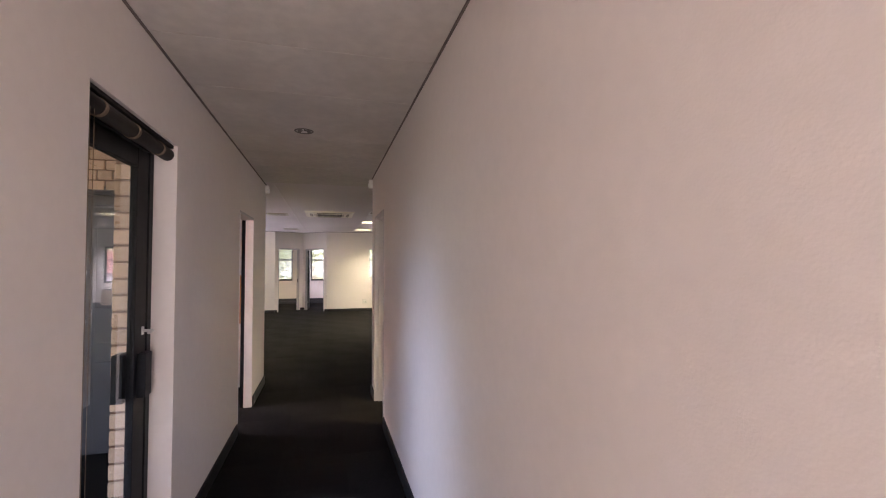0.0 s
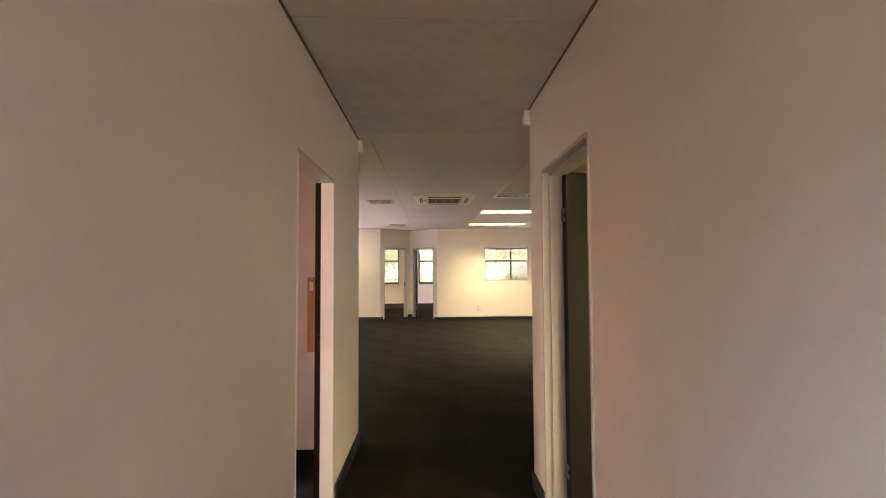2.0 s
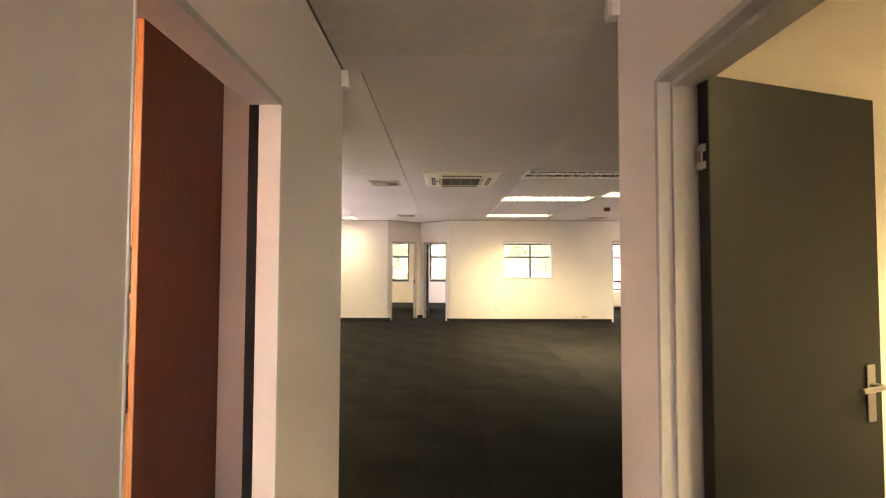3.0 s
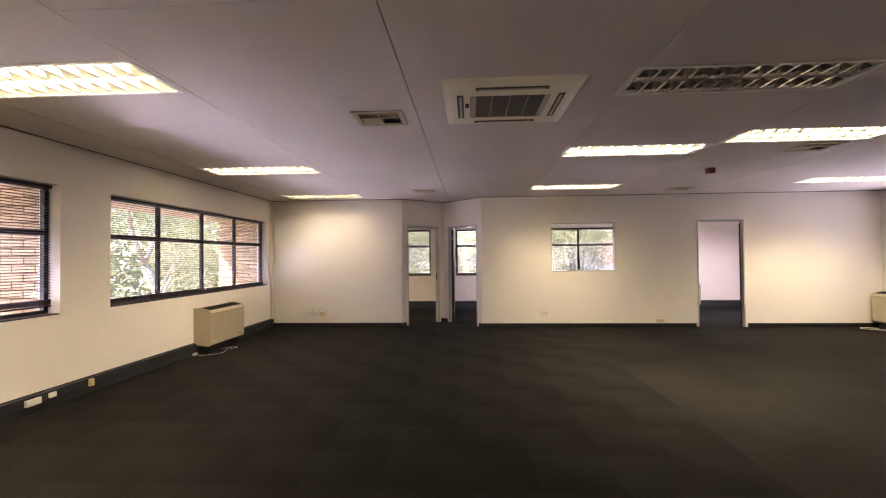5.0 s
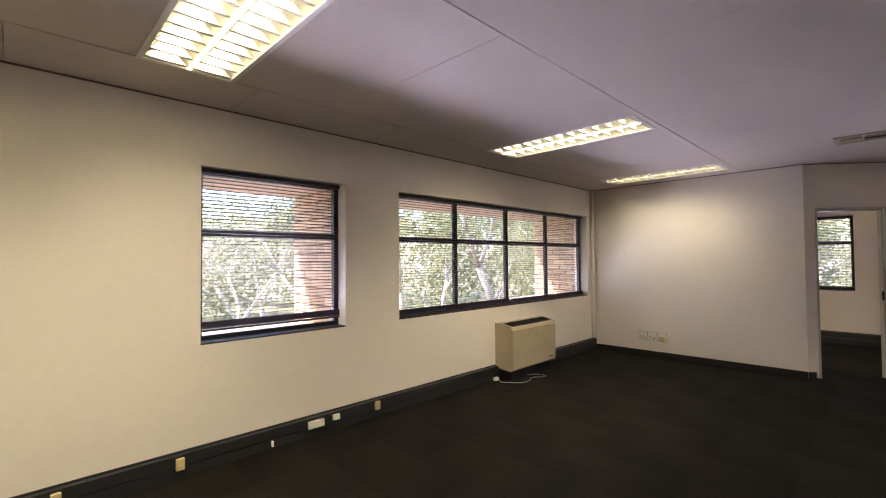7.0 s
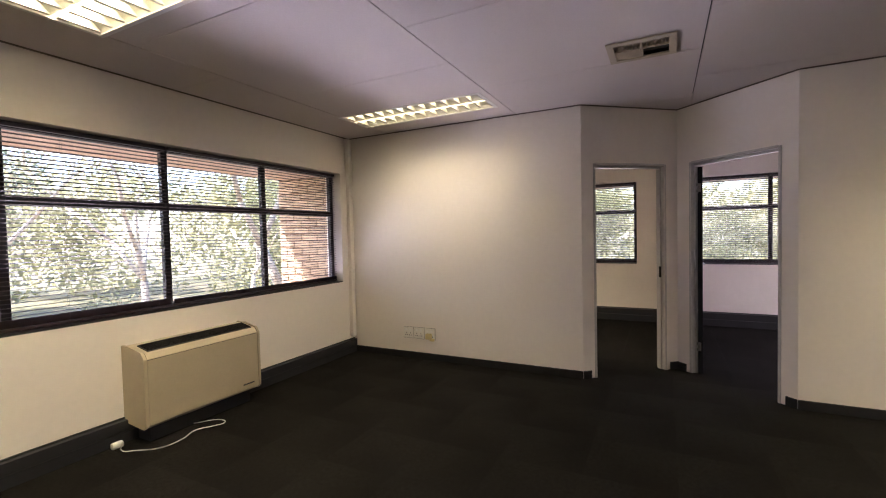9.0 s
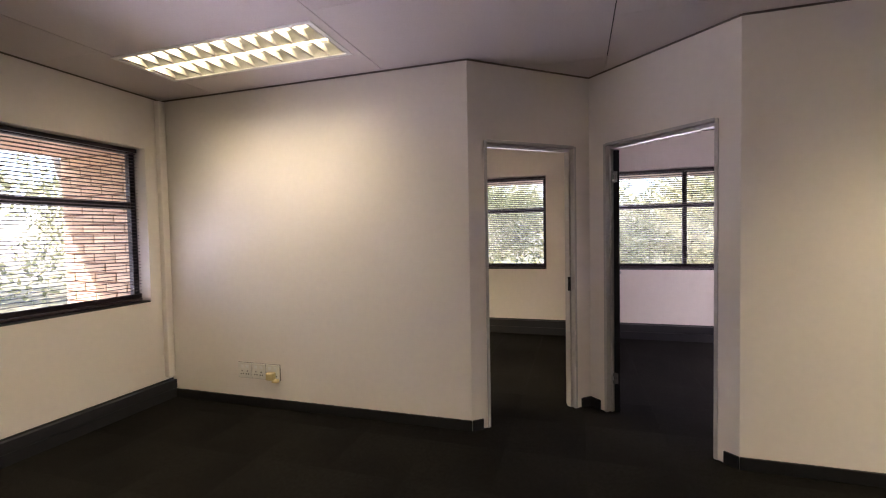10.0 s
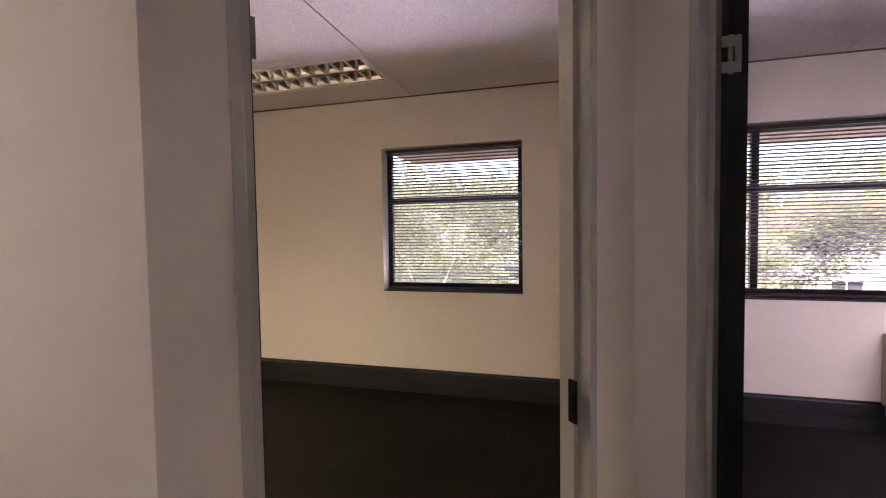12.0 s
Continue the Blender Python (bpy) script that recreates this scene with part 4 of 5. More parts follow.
# ---- pantry cupboard ----
def pantry():
    x0, x1, y0, y1, h = -1.90, -1.215, 4.85, 5.51, 2.46
    e = thing("pantry_cupboard", Matrix.Identity(4), "tall beech cupboard with brown end panel and open niche", "cupboard")
    part("side_panel", boxed(x1 - 0.02, x1, y0 + 0.004, y1, 0, h, 0.001), M_BROWN, e, "dark reddish brown end panel")
    part("edge_strip", boxed(x1 - 0.022, x1 - 0.0005, y0 - 0.001, y0 + 0.0035, 0, h), M_BEECH, e, "beech edging")
    part("side_panel", boxed(x0, x0 + 0.02, y0, y1, 0, h, 0.001), M_BROWN, e)
    part("top_panel", boxed(x0 + 0.021, x1 - 0.022, y0, y1, h - 0.02, h), M_BEECH, e)
    up = part("cupboard_door", boxed(x0 + 0.022, x1 - 0.024, y0 - 0.0, y0 + 0.018, 1.535, h - 0.022, 0.001), M_BEECH, e, "beech veneer door")
    part("bottom_board", boxed(x0 + 0.021, x1 - 0.022, y0 + 0.02, y1, 1.52, 1.536), M_BEECH, e)
    part("shelf", boxed(x0 + 0.021, x1 - 0.022, y0 + 0.02, y1, 1.305, 1.325, 0.001), M_BEECH, e)
    part("worktop", boxed(x0 + 0.021, x1 - 0.022, y0 - 0.01, y1, 0.87, 0.90, 0.004), M_WORKTOP, e, "dark polished worktop")
    part("lower_door", boxed(x0 + 0.022, x1 - 0.024, y0, y0 + 0.018, 0.1, 0.845, 0.001), M_BEECH, e, "beech veneer door")
    part("lower_body", boxed(x0 + 0.022, x1 - 0.024, y0 + 0.02, y1, 0.0, 0.86), M_BROWN, e)
    return e
pantry()
bm = boxed(-3.3, -1.905, 4.87, 5.51, 0.0, 2.46, 0.002)
cb = part("cupboard", bm, M_BEECH)
tagged(cb, "beech cupboard beside the pantry niche", "cupboard")
part("cupboard_door", boxed(-2.6, -1.91, 4.85, 4.8695, 0.1, 2.44, 0.001), M_BEECH, cb)


# wooden key cabinet on the pantry's far wall
kc = thing("key_cabinet", Matrix.Translation((-0.965, YSL - 0.1205, 0)), "small orange wooden cabinet hung on the pantry wall", "cabinet")
part("body", boxed(0, 0.24, -0.055, 0, 0.80, 1.41, 0.003), M_BEECH, kc)
part("cabinet_door", boxed(0.004, 0.236, -0.066, -0.0555, 0.804, 1.406, 0.003), M_BEECH, kc)
part("label_plate", boxed(0.02, 0.05, -0.0685, -0.0662, 1.30, 1.37, 0.001), M_PLASTIC, kc, "small white plate")


# ---- glazed outside door of the corridor ----
m, _ = line((XL, 1.213), (XL, 2.113))
od = thing("door_6", m, "black steel glazed outside door, closed", "door", kind="structure")
h, w, y0 = 2.19, 0.9, 0.108
for a in ((0.0, 0.05, 0, h), (w - 0.05, w, 0, h)):
    part("jamb", boxed(a[0], a[1], y0, y0 + 0.05, a[2], a[3], 0.003), M_BLACK, od)
part("head", boxed(0.05, w - 0.05, y0, y0 + 0.05, h - 0.06, h, 0.003), M_BLACK, od)
lf = part("leaf", boxed(0.052, 0.15, y0 + 0.006, y0 + 0.044, 0.01, h - 0.065, 0.004), M_BLACK, od, "black steel stile")
part("stile", boxed(w - 0.185, w - 0.053, y0 + 0.006, y0 + 0.044, 0.01, h - 0.065, 0.004), M_BLACK, lf, "black steel stile")
part("rail", boxed(0.15, w - 0.185, y0 + 0.006, y0 + 0.044, h - 0.16, h - 0.065, 0.004), M_BLACK, lf)
part("rail", boxed(0.15, w - 0.185, y0 + 0.006, y0 + 0.044, 0.01, 0.13, 0.004), M_BLACK, lf)
g = part("pane", boxed(0.15, w - 0.185, y0 + 0.022, y0 + 0.028, 0.13, h - 0.16), M_GLASS, lf)
g.visible_shadow = False
part("lock_box", boxed(w - 0.155, w - 0.075, y0 - 0.034, y0 + 0.005, 0.90, 1.115, 0.004), M_BLACK, od, "black steel lock box")
part("lock_guard", boxed(w - 0.215, w - 0.12, y0 + 0.046, y0 + 0.095, 0.89, 1.12, 0.004), M_BLACK, od, "black outer lock guard")
bm = bmesh.new()
rod(bm, (w - 0.1, y0 + 0.006, 1.22), (w - 0.1, y0 - 0.042, 1.22), 0.007)
rod(bm, (w - 0.1, y0 - 0.042, 1.22), (w - 0.15, y0 - 0.042, 1.215), 0.007)
box(bm, w - 0.11, w - 0.09, y0 - 0.002, y0 + 0.0055, 1.2, 1.24, 0.002)
part("handle", bm, M_CHROME, od, "chrome lever handle")
# rolled bamboo blind in the reveal
rb = thing("rolled_blind", m @ Matrix.Translation((0, 0.045, 0.012)), "dark bamboo blind rolled up over a door", "blind")
bm = bmesh.new()
rod(bm, (0.01, 0, 2.125), (0.89, 0, 2.125), 0.034, seg=20)
part("roll", bm, M_BAMBOO, rb, smooth=False)
part("head_batten", boxed(0.005, 0.895, -0.03, 0.03, 2.158, 2.176, 0.003), M_BAMBOO, rb)
for x in (0.15, 0.45, 0.75):
    bm = bmesh.new()
    rod(bm, (x - 0.01, 0, 2.125), (x + 0.012, 0, 2.125), 0.0365, seg=20)
    part("tape", bm, M_ROPE, rb, "frayed brown tape")
for x in (0.06, 0.09):
    bm = bmesh.new()
    rod(bm, (x, -0.02, 0.55), (x, -0.02, 2.12), 0.0014, seg=6)
    part("pull_cord", bm, M_ROPE, rb, "hanging pull cord")

# small door stop by the skirting
ds = thing("door_stop", Matrix.Translation((-0.555, 2.64, 0)), "small brown rubber door stop by the skirting", "door stop")
part("buffer", rod(bmesh.new(), (0, 0, 0), (0, 0, 0.035), 0.018, 0.015, seg=14), M_BEECH, ds)
part("base", rod(bmesh.new(), (0, 0, 0.0), (0, 0, 0.006), 0.022, seg=14), M_CHROME, ds, "metal base ring")

curve_cable("blind_cord_loop", [(-2.285, YN - 0.004, 0.93), (-2.295, YN - 0.006, 0.84), (-2.28, YN - 0.006, 0.79), (-2.262, YN - 0.006, 0.80), (-2.268, YN - 0.006, 0.86)], 0.0015, M_PLASTIC, "thin white blind cord looped under the sill")


# ---- outside ----
GZ = -3.3
bm = slab([-160, 160], [-160, 180], [], GZ - 0.3, GZ, lambda a, t, b: Vector((a, b, t)))
tagged(part("ground", bm, M_GROUND), "dry lawn and earth around the building", "ground", kind="structure")
tagged(part("pavement", boxed(-17, -8.5, -10, 40, GZ, GZ + 0.05), M_PAVED), "pale paving beside the building", "pavement", kind="structure")
# unseen pale strip added to throw light up into the north rooms
tagged(part("pavement_north", boxed(-8.4, 20, 18.6, 22.0, GZ, GZ + 0.05), M_PAVED), "pale strip added to bounce light into the north rooms", "pavement", kind="structure")
tagged(part("parking_yard", boxed(4, 40, 24, 36, GZ, GZ + 0.05), M_PAVED), "pale paved yard", "pavement", kind="structure")

# outer brick shell: piers, spandrels and lintels standing out round the windows
XO = -5.15
def shell(name, x0, x1, y0, y1, z0, z1, material=M_BRICK_PLAIN):
    return tagged(part(name, boxed(x0, x1, y0, y1, z0, z1), material), "face brick outer wall of the building", "wall", kind="structure")
xo = XW - 0.235
shell("pier_1", XO, xo, 3.72, W1[0] - 0.0, GZ, 2.9)
P2 = shell("pier_2", XO, xo, W1[1] + 0.012, W2[0], GZ, 2.9, M_MORTAR)
P3 = shell("pier_3", XO, xo, W2[1] + 0.012, YN + 0.95, GZ, 2.9, M_MORTAR)
for k, (a, b) in enumerate((W1, W2)):
    shell("spandrel_%d" % (k + 1), XO, xo, a, b + 0.012, GZ, SILL - 0.05)
    shell("lintel_%d" % (k + 1), XO, xo, a, b + 0.012, HEAD - 0.01, 2.9)
yo = YN + 0.235
for k, (a, b) in enumerate(((xo + 0.001, NW1[0]), (NW1[1], NW2[0]), (NW2[1], NW3[0]), (NW3[1], XE + 0.95))):
    shell("pier_%d" % (k + 4), a, b, yo, yo + 0.06, GZ, 2.9)
for k, (a, b) in enumerate((NW1, NW2, NW3)):
    shell("spandrel_%d" % (k + 3), a, b, yo, YN + 0.95, GZ, SILL - 0.05)
    shell("lintel_%d" % (k + 3), a, b, yo, YN + 0.95, HEAD - 0.01, 2.9)
shell("pier_8", XE + 0.235, XE + 0.95, EWIN[1] + 0.012, YN, GZ, 2.9)
shell("pier_9", XE + 0.235, XE + 0.95, 3.0, EWIN[0], GZ, 2.9)
shell("spandrel_6", XE + 0.235, XE + 0.95, EWIN[0], EWIN[1] + 0.012, GZ, SILL - 0.05)
shell("lintel_6", XE + 0.235, XE + 0.95, EWIN[0], EWIN[1] + 0.012, HEAD - 0.01, 2.9)


# ---- landing outside the corridor door ----
tagged(part("landing_floor", boxed(-6.4, XL - 0.205, -3.4, 3.7, -0.25, -0.07), M_PAVER), "brown paved landing outside the door", "floor", kind="structure")
tagged(part("landing_soffit", boxed(-6.4, XL - 0.205, -3.4, 3.7, 2.66, 2.7), M_SOFFIT), "pale painted soffit over the landing", "ceiling", kind="structure")
YB = 3.7
bw = tagged(part("landing_wall", slab([-4.6, XL - 0.2], [-0.25, 2.9], [(-3.26, -2.20, 0.91, 2.2), (-1.84, -0.99, -1, 2.2)], YB + 0.012, YB + 0.1, lambda a, t, b: Vector((a, t, b))), M_MORTAR_PALE), "pale face brick wall of the landing", "wall", kind="structure")
cs = tagged(part("corridor_outer_wall", slab([-3.4, YB], [-0.25, 2.9], [(1.213, 2.108, -1, 2.2)], XL - 0.285, XL - 0.205, lambda a, t, b: Vector((t, a, b))), M_MORTAR_PALE), "pale face brick outer leaf of the corridor wall", "wall", kind="structure")
mL, nL = line((-3.26, YB), (-2.20, YB))
window("window_8", mL, nL, 0.91, 2.2, [0, nL], 1.72, setback=0.03, label="dark framed window in a brick wall")
# dark sheet added behind the pane in place of the unlit room
tagged(part("landing_window_room", boxed(-3.25, -2.21, YB + 0.085, YB + 0.099, 0.92, 2.19), M_GAP), "dark sheet standing for the unlit room behind the landing window", "blind", kind="structure")
ld = thing("door_7", Matrix.Translation((-1.84, YB, 0)), "dark grey panelled outside door, shut", "door", kind="structure")
M_GREYDOOR = mat("grey_door_paint", (0.03, 0.03, 0.035), 0.45, grain=0.2, stain=0.2)
part("jamb", boxed(0, 0.06, 0.0, 0.09, -0.07, 2.2, 0.003), M_GREYDOOR, ld)
part("jamb", boxed(0.79, 0.85, 0.0, 0.09, -0.07, 2.2, 0.003), M_GREYDOOR, ld)
part("head", boxed(0.06, 0.79, 0.0, 0.09, 2.13, 2.2, 0.003), M_GREYDOOR, ld)
lf = part("leaf", boxed(0.062, 0.788, 0.03, 0.07, -0.06, 2.128, 0.003), M_GREYDOOR, ld)
for z0, z1 in ((0.05, 0.75), (0.9, 1.95)):
    part("panel", boxed(0.2, 0.65, 0.018, 0.0295, z0, z1, 0.008), M_GREYDOOR, lf, "raised door panel")
for z in (1.08, 1.48):
    part("lock", rod(bmesh.new(), (0.115, 0.018, z), (0.115, 0.03, z), 0.022, seg=16), M_CHROME, lf, "chrome lock cylinder")
gv = thing("air_brick_grille", Matrix.Translation((-2.53, YB, 0.13)), "white slatted vent grille low in a brick wall", "vent")
bm = bmesh.new()
for a in ((0, 0.33, 0, 0.02), (0, 0.33, 0.45, 0.47), (0, 0.02, 0.02, 0.45), (0.31, 0.33, 0.02, 0.45)): box(bm, a[0], a[1], -0.02, 0.011, a[2], a[3], 0.002)
part("frame", bm, M_STEEL, gv)
for k in range(20):
    bm = boxed(0.02, 0.31, -0.01, 0.01, -0.001, 0.001)
    bm.transform(Matrix.Translation((0, -0.004, 0.032 + 0.0213 * k)) @ Matrix.Rotation(radians(35), 4, "X"))
    part("slat", bm, M_STEEL, gv)


# ---- trees and far things ----
def leaves_into(verts, faces, rng, centre, radius, count, size):
    for _ in range(count):
        while True:
            v = Vector((rng.uniform(-1, 1), rng.uniform(-1, 1), rng.uniform(-1, 1)))
            if 0.15 < v.length < 1: break
        p = Vector(centre) + Vector((v.x * radius, v.y * radius, v.z * radius * 0.75))
        a = Vector((rng.gauss(0, 1), rng.gauss(0, 1), rng.gauss(0, 0.7))).normalized()
        b = a.orthogonal().normalized()
        s = size * rng.uniform(0.6, 1.4)
        i = len(verts)
        verts += [p - a * s, p + b * s * 0.42, p + a * s, p - b * s * 0.42]
        faces.append((i, i + 1, i + 2, i + 3))


def foliage(name, verts, faces, material, parent):
    me = bpy.data.meshes.new(name)
    me.from_pydata([tuple(v) for v in verts], [], faces)
    me.materials.append(material)
    ob = new(name, me)
    ob.parent = parent
    return ob


def tree(x, y, h, spread, material, seed, leaves=2600, lean=(0, 0), trunk=0.16, size=0.16, label="slender tree with pale trunk and light leaves", bare=0.35):
    rng = random.Random(seed)
    e = thing("tree", Matrix.Translation((x, y, GZ)), label, "tree", group="trees outside")
    bm = bmesh.new()
    tips = []
    def limb(a, d, length, r, depth):
        a = Vector(a)
        for k in range(3):
            d2 = (d + Vector((rng.gauss(0, 0.13), rng.gauss(0, 0.13), 0.05))).normalized()
            b = a + d2 * length / 3
            rod(bm, a, b, r, r * 0.82, seg=8 if depth < 2 else 5)
            a, d, r = b, d2, r * 0.82
        if depth >= 3:
            tips.append(a)
            return
        for k in range(rng.randint(2, 3)):
            t = rng.uniform(0, 6.283)
            s = Vector((math.cos(t), math.sin(t), rng.uniform(0.15, 0.9)))
            limb(a, (d * 0.7 + s * spread).normalized(), length * rng.uniform(0.6, 0.8), r * 0.7, depth + 1)
        if depth >= 1: tips.append(a)
    limb((0, 0, 0), Vector((lean[0], lean[1], 1)).normalized(), h * bare, trunk, 0)
    part("trunk", bm, M_BARK, e, "pale bark trunk and limbs", smooth=True)
    verts, faces = [], []
    for p in tips:
        leaves_into(verts, faces, rng, p, h * rng.uniform(0.08, 0.16), int((1.5 if x < -8 else 2.6) * leaves) // len(tips), size * 0.28)
    foliage("crown", verts, faces, material, e)
    return e


def shrub(x, y, h, r, material, seed, n=1400, z=None):
    rng = random.Random(seed)
    e = thing("shrub", Matrix.Translation((x, y, GZ if z is None else z)), "dense leafy garden shrub", "shrub", group="garden shrubs")
    bm = bmesh.new()
    for k in range(6):
        t = k * 1.05
        rod(bm, (0, 0, 0), (r * 0.5 * math.cos(t), r * 0.5 * math.sin(t), h * 0.7), 0.03, 0.012, seg=5)
    part("stems", bm, M_BARK, e)
    verts, faces = [], []
    for k in range(14):
        t, q = rng.uniform(0, 6.283), rng.uniform(0, 0.7) * r
        leaves_into(verts, faces, rng, (q * math.cos(t), q * math.sin(t), h * rng.uniform(0.3, 0.85)), r * 0.45, (3 if x < -8 else 5) * n // 14, 0.045)
    foliage("leaves", verts, faces, material, e)
    return e


# west side, seen through the long windows
tree(-8.2, 18.6, 8.6, 0.6, M_LEAVES, 11, lean=(-0.1, -0.3), trunk=0.19, leaves=3000, bare=0.56)
tree(-9.6, 15.2, 8.0, 0.7, M_LEAVES_PALE, 12, lean=(-0.1, 0.1), trunk=0.13, bare=0.5)
tree(-11.5, 21.0, 8.5, 0.8, M_LEAVES, 13, leaves=3200)
tree(-10.5, 12.5, 7.5, 0.7, M_LEAVES_PALE, 14, trunk=0.11, leaves=2800, bare=0.5)
tree(-13.0, 17.0, 8.0, 0.7, M_LEAVES, 15, leaves=3400, trunk=0.13, bare=0.48)
tree(-14.0, 12.0, 8.5, 0.8, M_LEAVES_PALE, 16, leaves=3400)
tree(-12.5, 8.5, 7.5, 0.8, M_LEAVES, 17, leaves=3000)
tree(-17.0, 23.0, 9.0, 0.8, M_LEAVES, 18, leaves=3400, size=0.2)
tree(-9.5, 24.5, 8.0, 0.8, M_LEAVES_PALE, 19, leaves=3000)
tree(-18.0, 15.0, 9.0, 0.8, M_LEAVES_DARK, 20, leaves=3400, size=0.2)
for k, (x, y, h, r) in enumerate([(-8.2, 13.6, 2.4, 1.2), (-9.0, 10.4, 2.2, 1.3), (-8.4, 20.0, 2.9, 1.5), (-11.0, 18.4, 2.6, 1.5), (-12.0, 14.6, 2.3, 1.4), (-9.4, 26.0, 3.0, 1.8), (-13.5, 20.5, 3.0, 1.8), (-15.5, 17.5, 3.0, 1.8)]):
    shrub(x, y, h, r, M_LEAVES_DARK if k % 2 else M_LEAVES, 40 + k)
# north side
tree(-4.6, 25.5, 7.0, 0.8, M_LEAVES, 21, leaves=3600)
tree(-1.8, 24.4, 6.4, 0.85, M_LEAVES_PALE, 22, leaves=3600)
tree(-7.5, 29.0, 8.0, 0.8, M_LEAVES, 23, leaves=3400)
tree(0.4, 24.8, 5.6, 0.9, M_LEAVES, 24, leaves=3600)
tree(2.6, 25.6, 6.0, 0.9, M_LEAVES_PALE, 25, leaves=4200)
tree(4.4, 26.2, 5.6, 0.9, M_LEAVES, 33, leaves=4200)
tree(6.5, 31, 8.0, 0.8, M_LEAVES, 26, leaves=3200)
for k, (x, y, h, r) in enumerate([(-3.2, 22.6, 3.4, 1.6), (-0.8, 22.9, 3.6, 1.7), (-5.4, 23.2, 3.4, 1.7), (1.3, 23.4, 3.2, 1.5), (3.1, 23.6, 3.3, 1.6), (4.6, 24.2, 3.0, 1.4)]):
    shrub(x, y, h, r, M_LEAVES_DARK if k % 2 else M_LEAVES, 60 + k, 2000)
# east and landing side
tree(-9.0, -8.5, 8.0, 0.8, M_LEAVES, 31, leaves=3600)
tree(-12.5, -6.0, 8.5, 0.8, M_LEAVES_DARK, 32, leaves=3600)
shrub(-8.0, -7.0, 3.5, 2.0, M_LEAVES_DARK, 71, 2400)
shrub(-10.5, -4.2, 3.5, 2.0, M_LEAVES, 72, 2400)
tree(13.5, 13.5, 8, 0.8, M_LEAVES, 27)
tree(12.5, 9.5, 8, 0.8, M_LEAVES_PALE, 28)
tree(-7.6, -5.0, 7.0, 0.8, M_LEAVES_PALE, 29, leaves=3000)
tree(-10.5, -1.5, 7.5, 0.8, M_LEAVES, 30, leaves=3000)


def parasol(x, y, material, label):
    e = thing("garden_umbrella", Matrix.Translation((x, y, GZ + 0.05)), label, "umbrella", group="garden umbrellas")
    part("pole", rod(bmesh.new(), (0, 0, 0), (0, 0, 2.5), 0.025), M_BEECH, e)
    bm = bmesh.new()
    top = bm.verts.new((0, 0, 2.65))
    rim = [bm.verts.new((1.5 * math.cos(k * math.pi / 4), 1.5 * math.sin(k * math.pi / 4), 2.1)) for k in range(8)]
    low = [bm.verts.new((v.co.x, v.co.y, 1.95)) for v in rim]
    for i in range(8):
        bm.faces.new((top, rim[i], rim[(i + 1) % 8]))
        bm.faces.new((rim[i], low[i], low[(i + 1) % 8], rim[(i + 1) % 8]))
    part("canopy", bm, material, e)
    part("base", rod(bmesh.new(), (0, 0, 0), (0, 0, 0.1), 0.3, 0.26, seg=16), M_TRUNK, e)
    return e
parasol(-12.2, 16.4, M_CANVAS, "white canvas garden umbrella on the paving")
parasol(-14.5, 14.2, M_CANVAS, "white canvas garden umbrella on the paving")
parasol(-10.4, 20.2, M_CANVAS, "white canvas garden umbrella on the paving")
parasol(-15.2, 11.4, M_GREEN_CANVAS, "green canvas garden umbrella on the paving")


def house(x, y, w, d, h, rz, label):
    e = thing("house", pose(x, y, GZ, 0, 0, rz), label, "house", group="neighbouring houses")
    part("wall", slab([0, w], [0, h], [(a, a + 1.2, 1.0, 2.2) for a in np.arange(1.2, w - 1.5, 2.6)], 0, d, lambda a, t, b: Vector((a, t, b))), M_RENDER, e)
    bm = bmesh.new()
    pts = [(-0.5, -0.5, h), (w + 0.5, -0.5, h), (w + 0.5, d + 0.5, h), (-0.5, d + 0.5, h), (1.5, d / 2, h + 1.7), (w - 1.5, d / 2, h + 1.7)]
    v = [bm.verts.new(p) for p in pts]
    for f in ((0, 1, 5, 4), (2, 3, 4, 5), (1, 2, 5), (3, 0, 4), (3, 2, 1, 0)): bm.faces.new([v[i] for i in f])
    part("roof", bm, M_ROOF, e, "reddish tiled hipped roof")
    for a in np.arange(1.2, w - 1.5, 2.6):
        wn = part("window", boxed(a, a + 1.2, 0.1, 0.15, 1.0, 2.2), M_GRILLE, e)
        part("window_bar", boxed(a + 0.57, a + 0.63, 0.06, 0.0995, 1.0, 2.2), M_WHITE_ENAMEL, wn)
    return e
house(9.5, 37, 14, 8, 4.2, 0, "pale rendered house with reddish roof beyond the yard")

# far woods all round
rng = random.Random(5)
verts, faces = [], []
for k in range(420):
    t = rng.uniform(0, 6.283)
    q = rng.uniform(38, 62)
    for _ in range(2):
        leaves_into(verts, faces, rng, (q * math.cos(t), 10 + q * math.sin(t), GZ + rng.uniform(1.0, 9.0)), 3.2, 150, 0.3)
me = bpy.data.meshes.new("far_trees")
me.from_pydata([tuple(v) for v in verts], [], faces)
me.materials.append(M_LEAVES_PALE)
tagged(new("far_trees", me), "belt of distant green trees", "trees", kind="stuff")


# ---- bricks ----
def brick_mesh(name, l, d, h, material):
    bm = boxed(-l / 2, l / 2, -d / 2, d / 2, -h / 2, h / 2)
    bmesh.ops.bevel(bm, geom=list(bm.edges), offset=0.005, segments=1, affect="EDGES")
    me = bpy.data.meshes.new(name)
    bm.to_mesh(me)
    bm.free()
    me.materials.append(material)
    return me


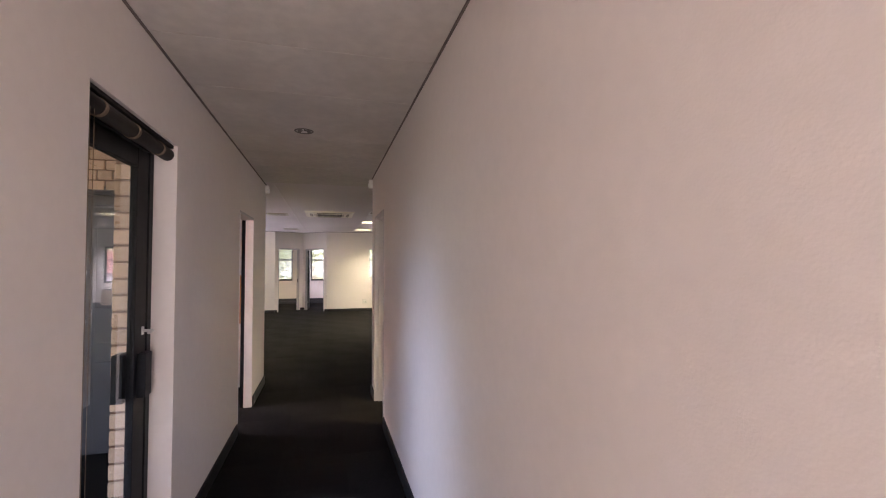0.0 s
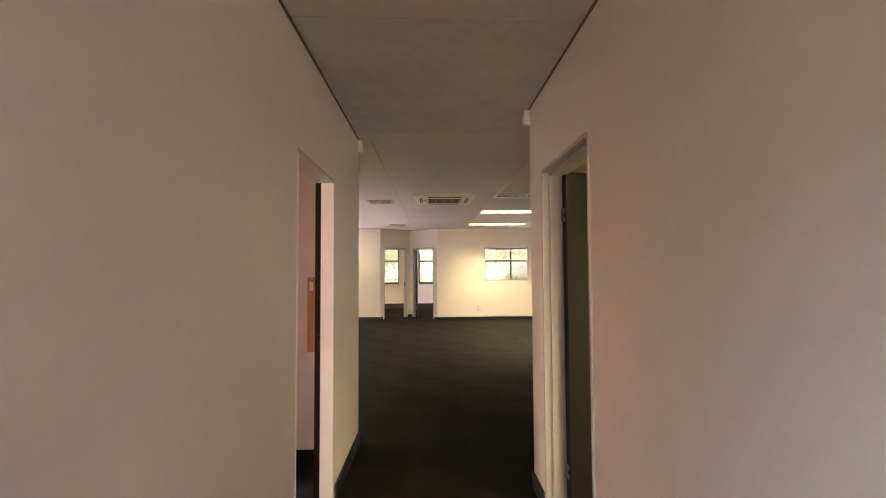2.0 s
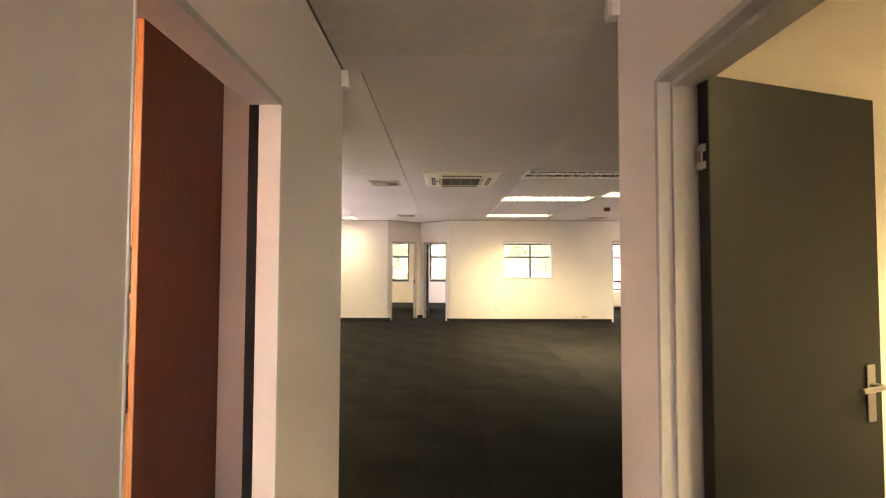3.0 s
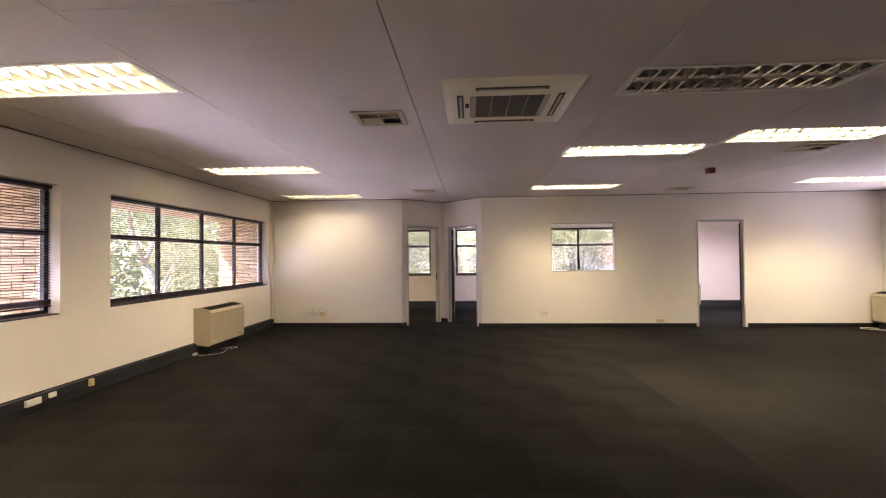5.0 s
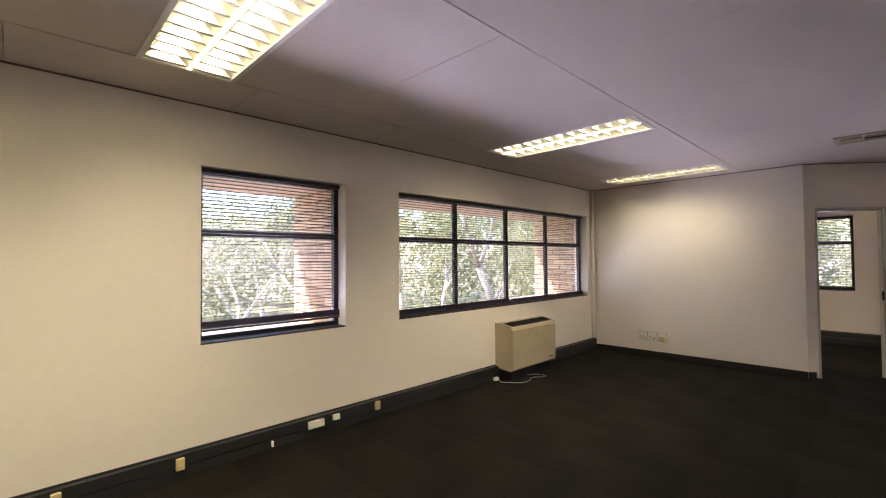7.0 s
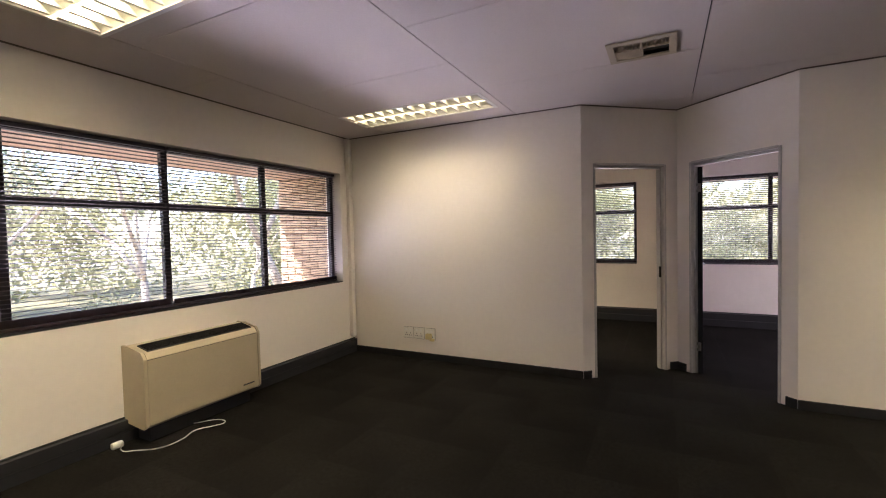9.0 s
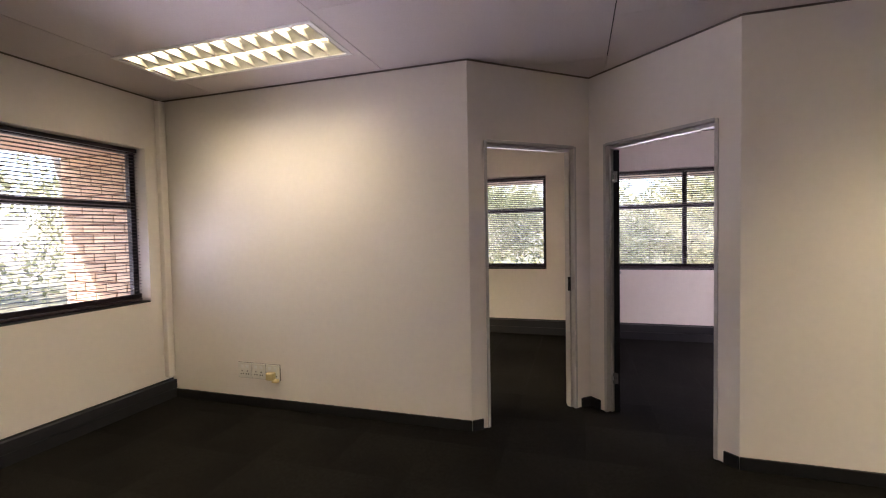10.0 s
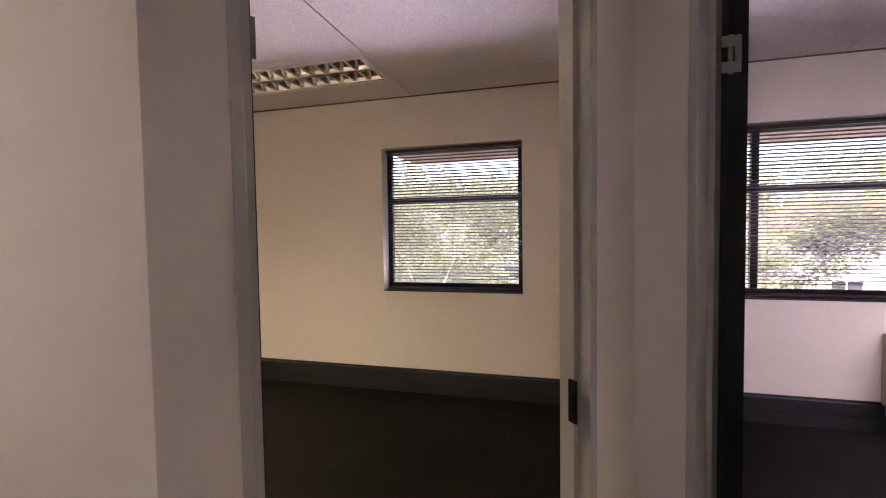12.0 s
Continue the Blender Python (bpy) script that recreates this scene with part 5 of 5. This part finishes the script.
def bricks_on(parent, m, n, z0, z1, material, holes=(), headers=(), length=0.222, course=0.0855, depth=0.05):
    """Stretcher bond on a face: local x along 0..n, y into the wall, z up."""
    bl, bh = length, course - 0.0115
    cache = {}
    r, z = 0, z0
    rng = random.Random(n * 100 + z0)
    while z + bh < z1 + 0.03:
        zc = z + course / 2
        step = length + 0.0115 if r not in headers else (length - 0.0115) / 2 + 0.0115
        x = 0.0 - (step / 2 if r % 2 else 0)
        while x < n:
            a, b = max(x, 0), min(x + step - 0.0115, n)
            spans = [(a, b)]
            for h0, h1, hz0, hz1 in holes:
                if hz0 < zc < hz1:
                    out = []
                    for s, e in spans:
                        if s < h0: out.append((s, min(e, h0)))
                        if e > h1: out.append((max(s, h1), e))
                    spans = [(s, e) for s, e in out if e > s]
            for a2, b2 in spans:
                if b2 - a2 < 0.025: continue
                key = round(b2 - a2, 2)
                if key not in cache: cache[key] = brick_mesh("brick", b2 - a2, depth, bh, material)
                piece("brick", cache[key], parent, m @ Matrix.Translation(((a2 + b2) / 2, depth / 2 - 0.010 + rng.uniform(-0.0015, 0.0015), zc)))
            x += step
        z += course
        r += 1


# fins seen through the west windows
for P, yy in ((P2, W1[1]), (P3, W2[1])):
    bricks_on(P, Matrix.Translation((XO, yy + 0.010, 0)), xo - XO, SILL - 0.1, HEAD + 0.13, M_BRICK, length=0.24)
# landing wall and the reveal by the glazed door
bricks_on(bw, Matrix.Translation((-3.21, YB + 0.006, 0)), 3.21 + XL - 0.285, -0.06, 2.62, M_BRICK_PALE, [(-0.1, 1.01, 0.91, 2.2), (1.37, 2.22, -1, 2.2), (0.68, 1.01, 0.13, 0.6)], headers=(10, 27))
# unseen pane added for the assumed light source behind the corridor
tagged(part("assumed_back_glazing", boxed(XL + 0.1, XR - 0.1, -3.5, -3.49, 0, 2.15), M_GLASS), "assumed glazing at the unseen back of the corridor", "door", kind="structure").visible_shadow = False
# brick reveal beside the glazed door
bricks_on(cs, Matrix.Translation((XL - 0.285, 2.106, 0)), 0.08, -0.06, 2.1, M_BRICK_PALE, depth=0.012)


# ---- carpet tiles ----
def carpet():
    bm = boxed(-0.2498, 0.2498, -0.2498, 0.2498, -0.006, 0.0)
    me = bpy.data.meshes.new("carpet_tile")
    bm.to_mesh(me)
    bm.free()
    me.materials.append(M_CARPET)
    verts, faces = [], []
    for i in range(24):
        for j in range(43):
            x, y = XW + 0.25 + 0.5 * i, -3.3 + 0.25 + 0.5 * j
            if y > YN or x > XE: continue
            near = (-0.9 < x < 1.0 and y < 5.5) or (-4.1 < x < 2.0 and 6.2 < y < 15.0)
            if near:
                piece("carpet_tile", me, part_floor, Matrix.Translation((x, y, 0)) @ Matrix.Rotation(radians(90 * ((i + j) % 2)), 4, "Z"))
            else:
                k = len(verts)
                verts += [(x - 0.2492, y - 0.2492, 0), (x + 0.2492, y - 0.2492, 0), (x + 0.2492, y + 0.2492, 0), (x - 0.2492, y + 0.2492, 0)]
                faces.append((k, k + 1, k + 2, k + 3))
    me2 = bpy.data.meshes.new("carpet_rest")
    me2.from_pydata(verts, [], faces)
    me2.materials.append(M_CARPET)
    ob = new("carpet_field", me2)
    ob.parent = part_floor
    tagged(ob, "dark charcoal carpet tiles", kind="stuff")
carpet()
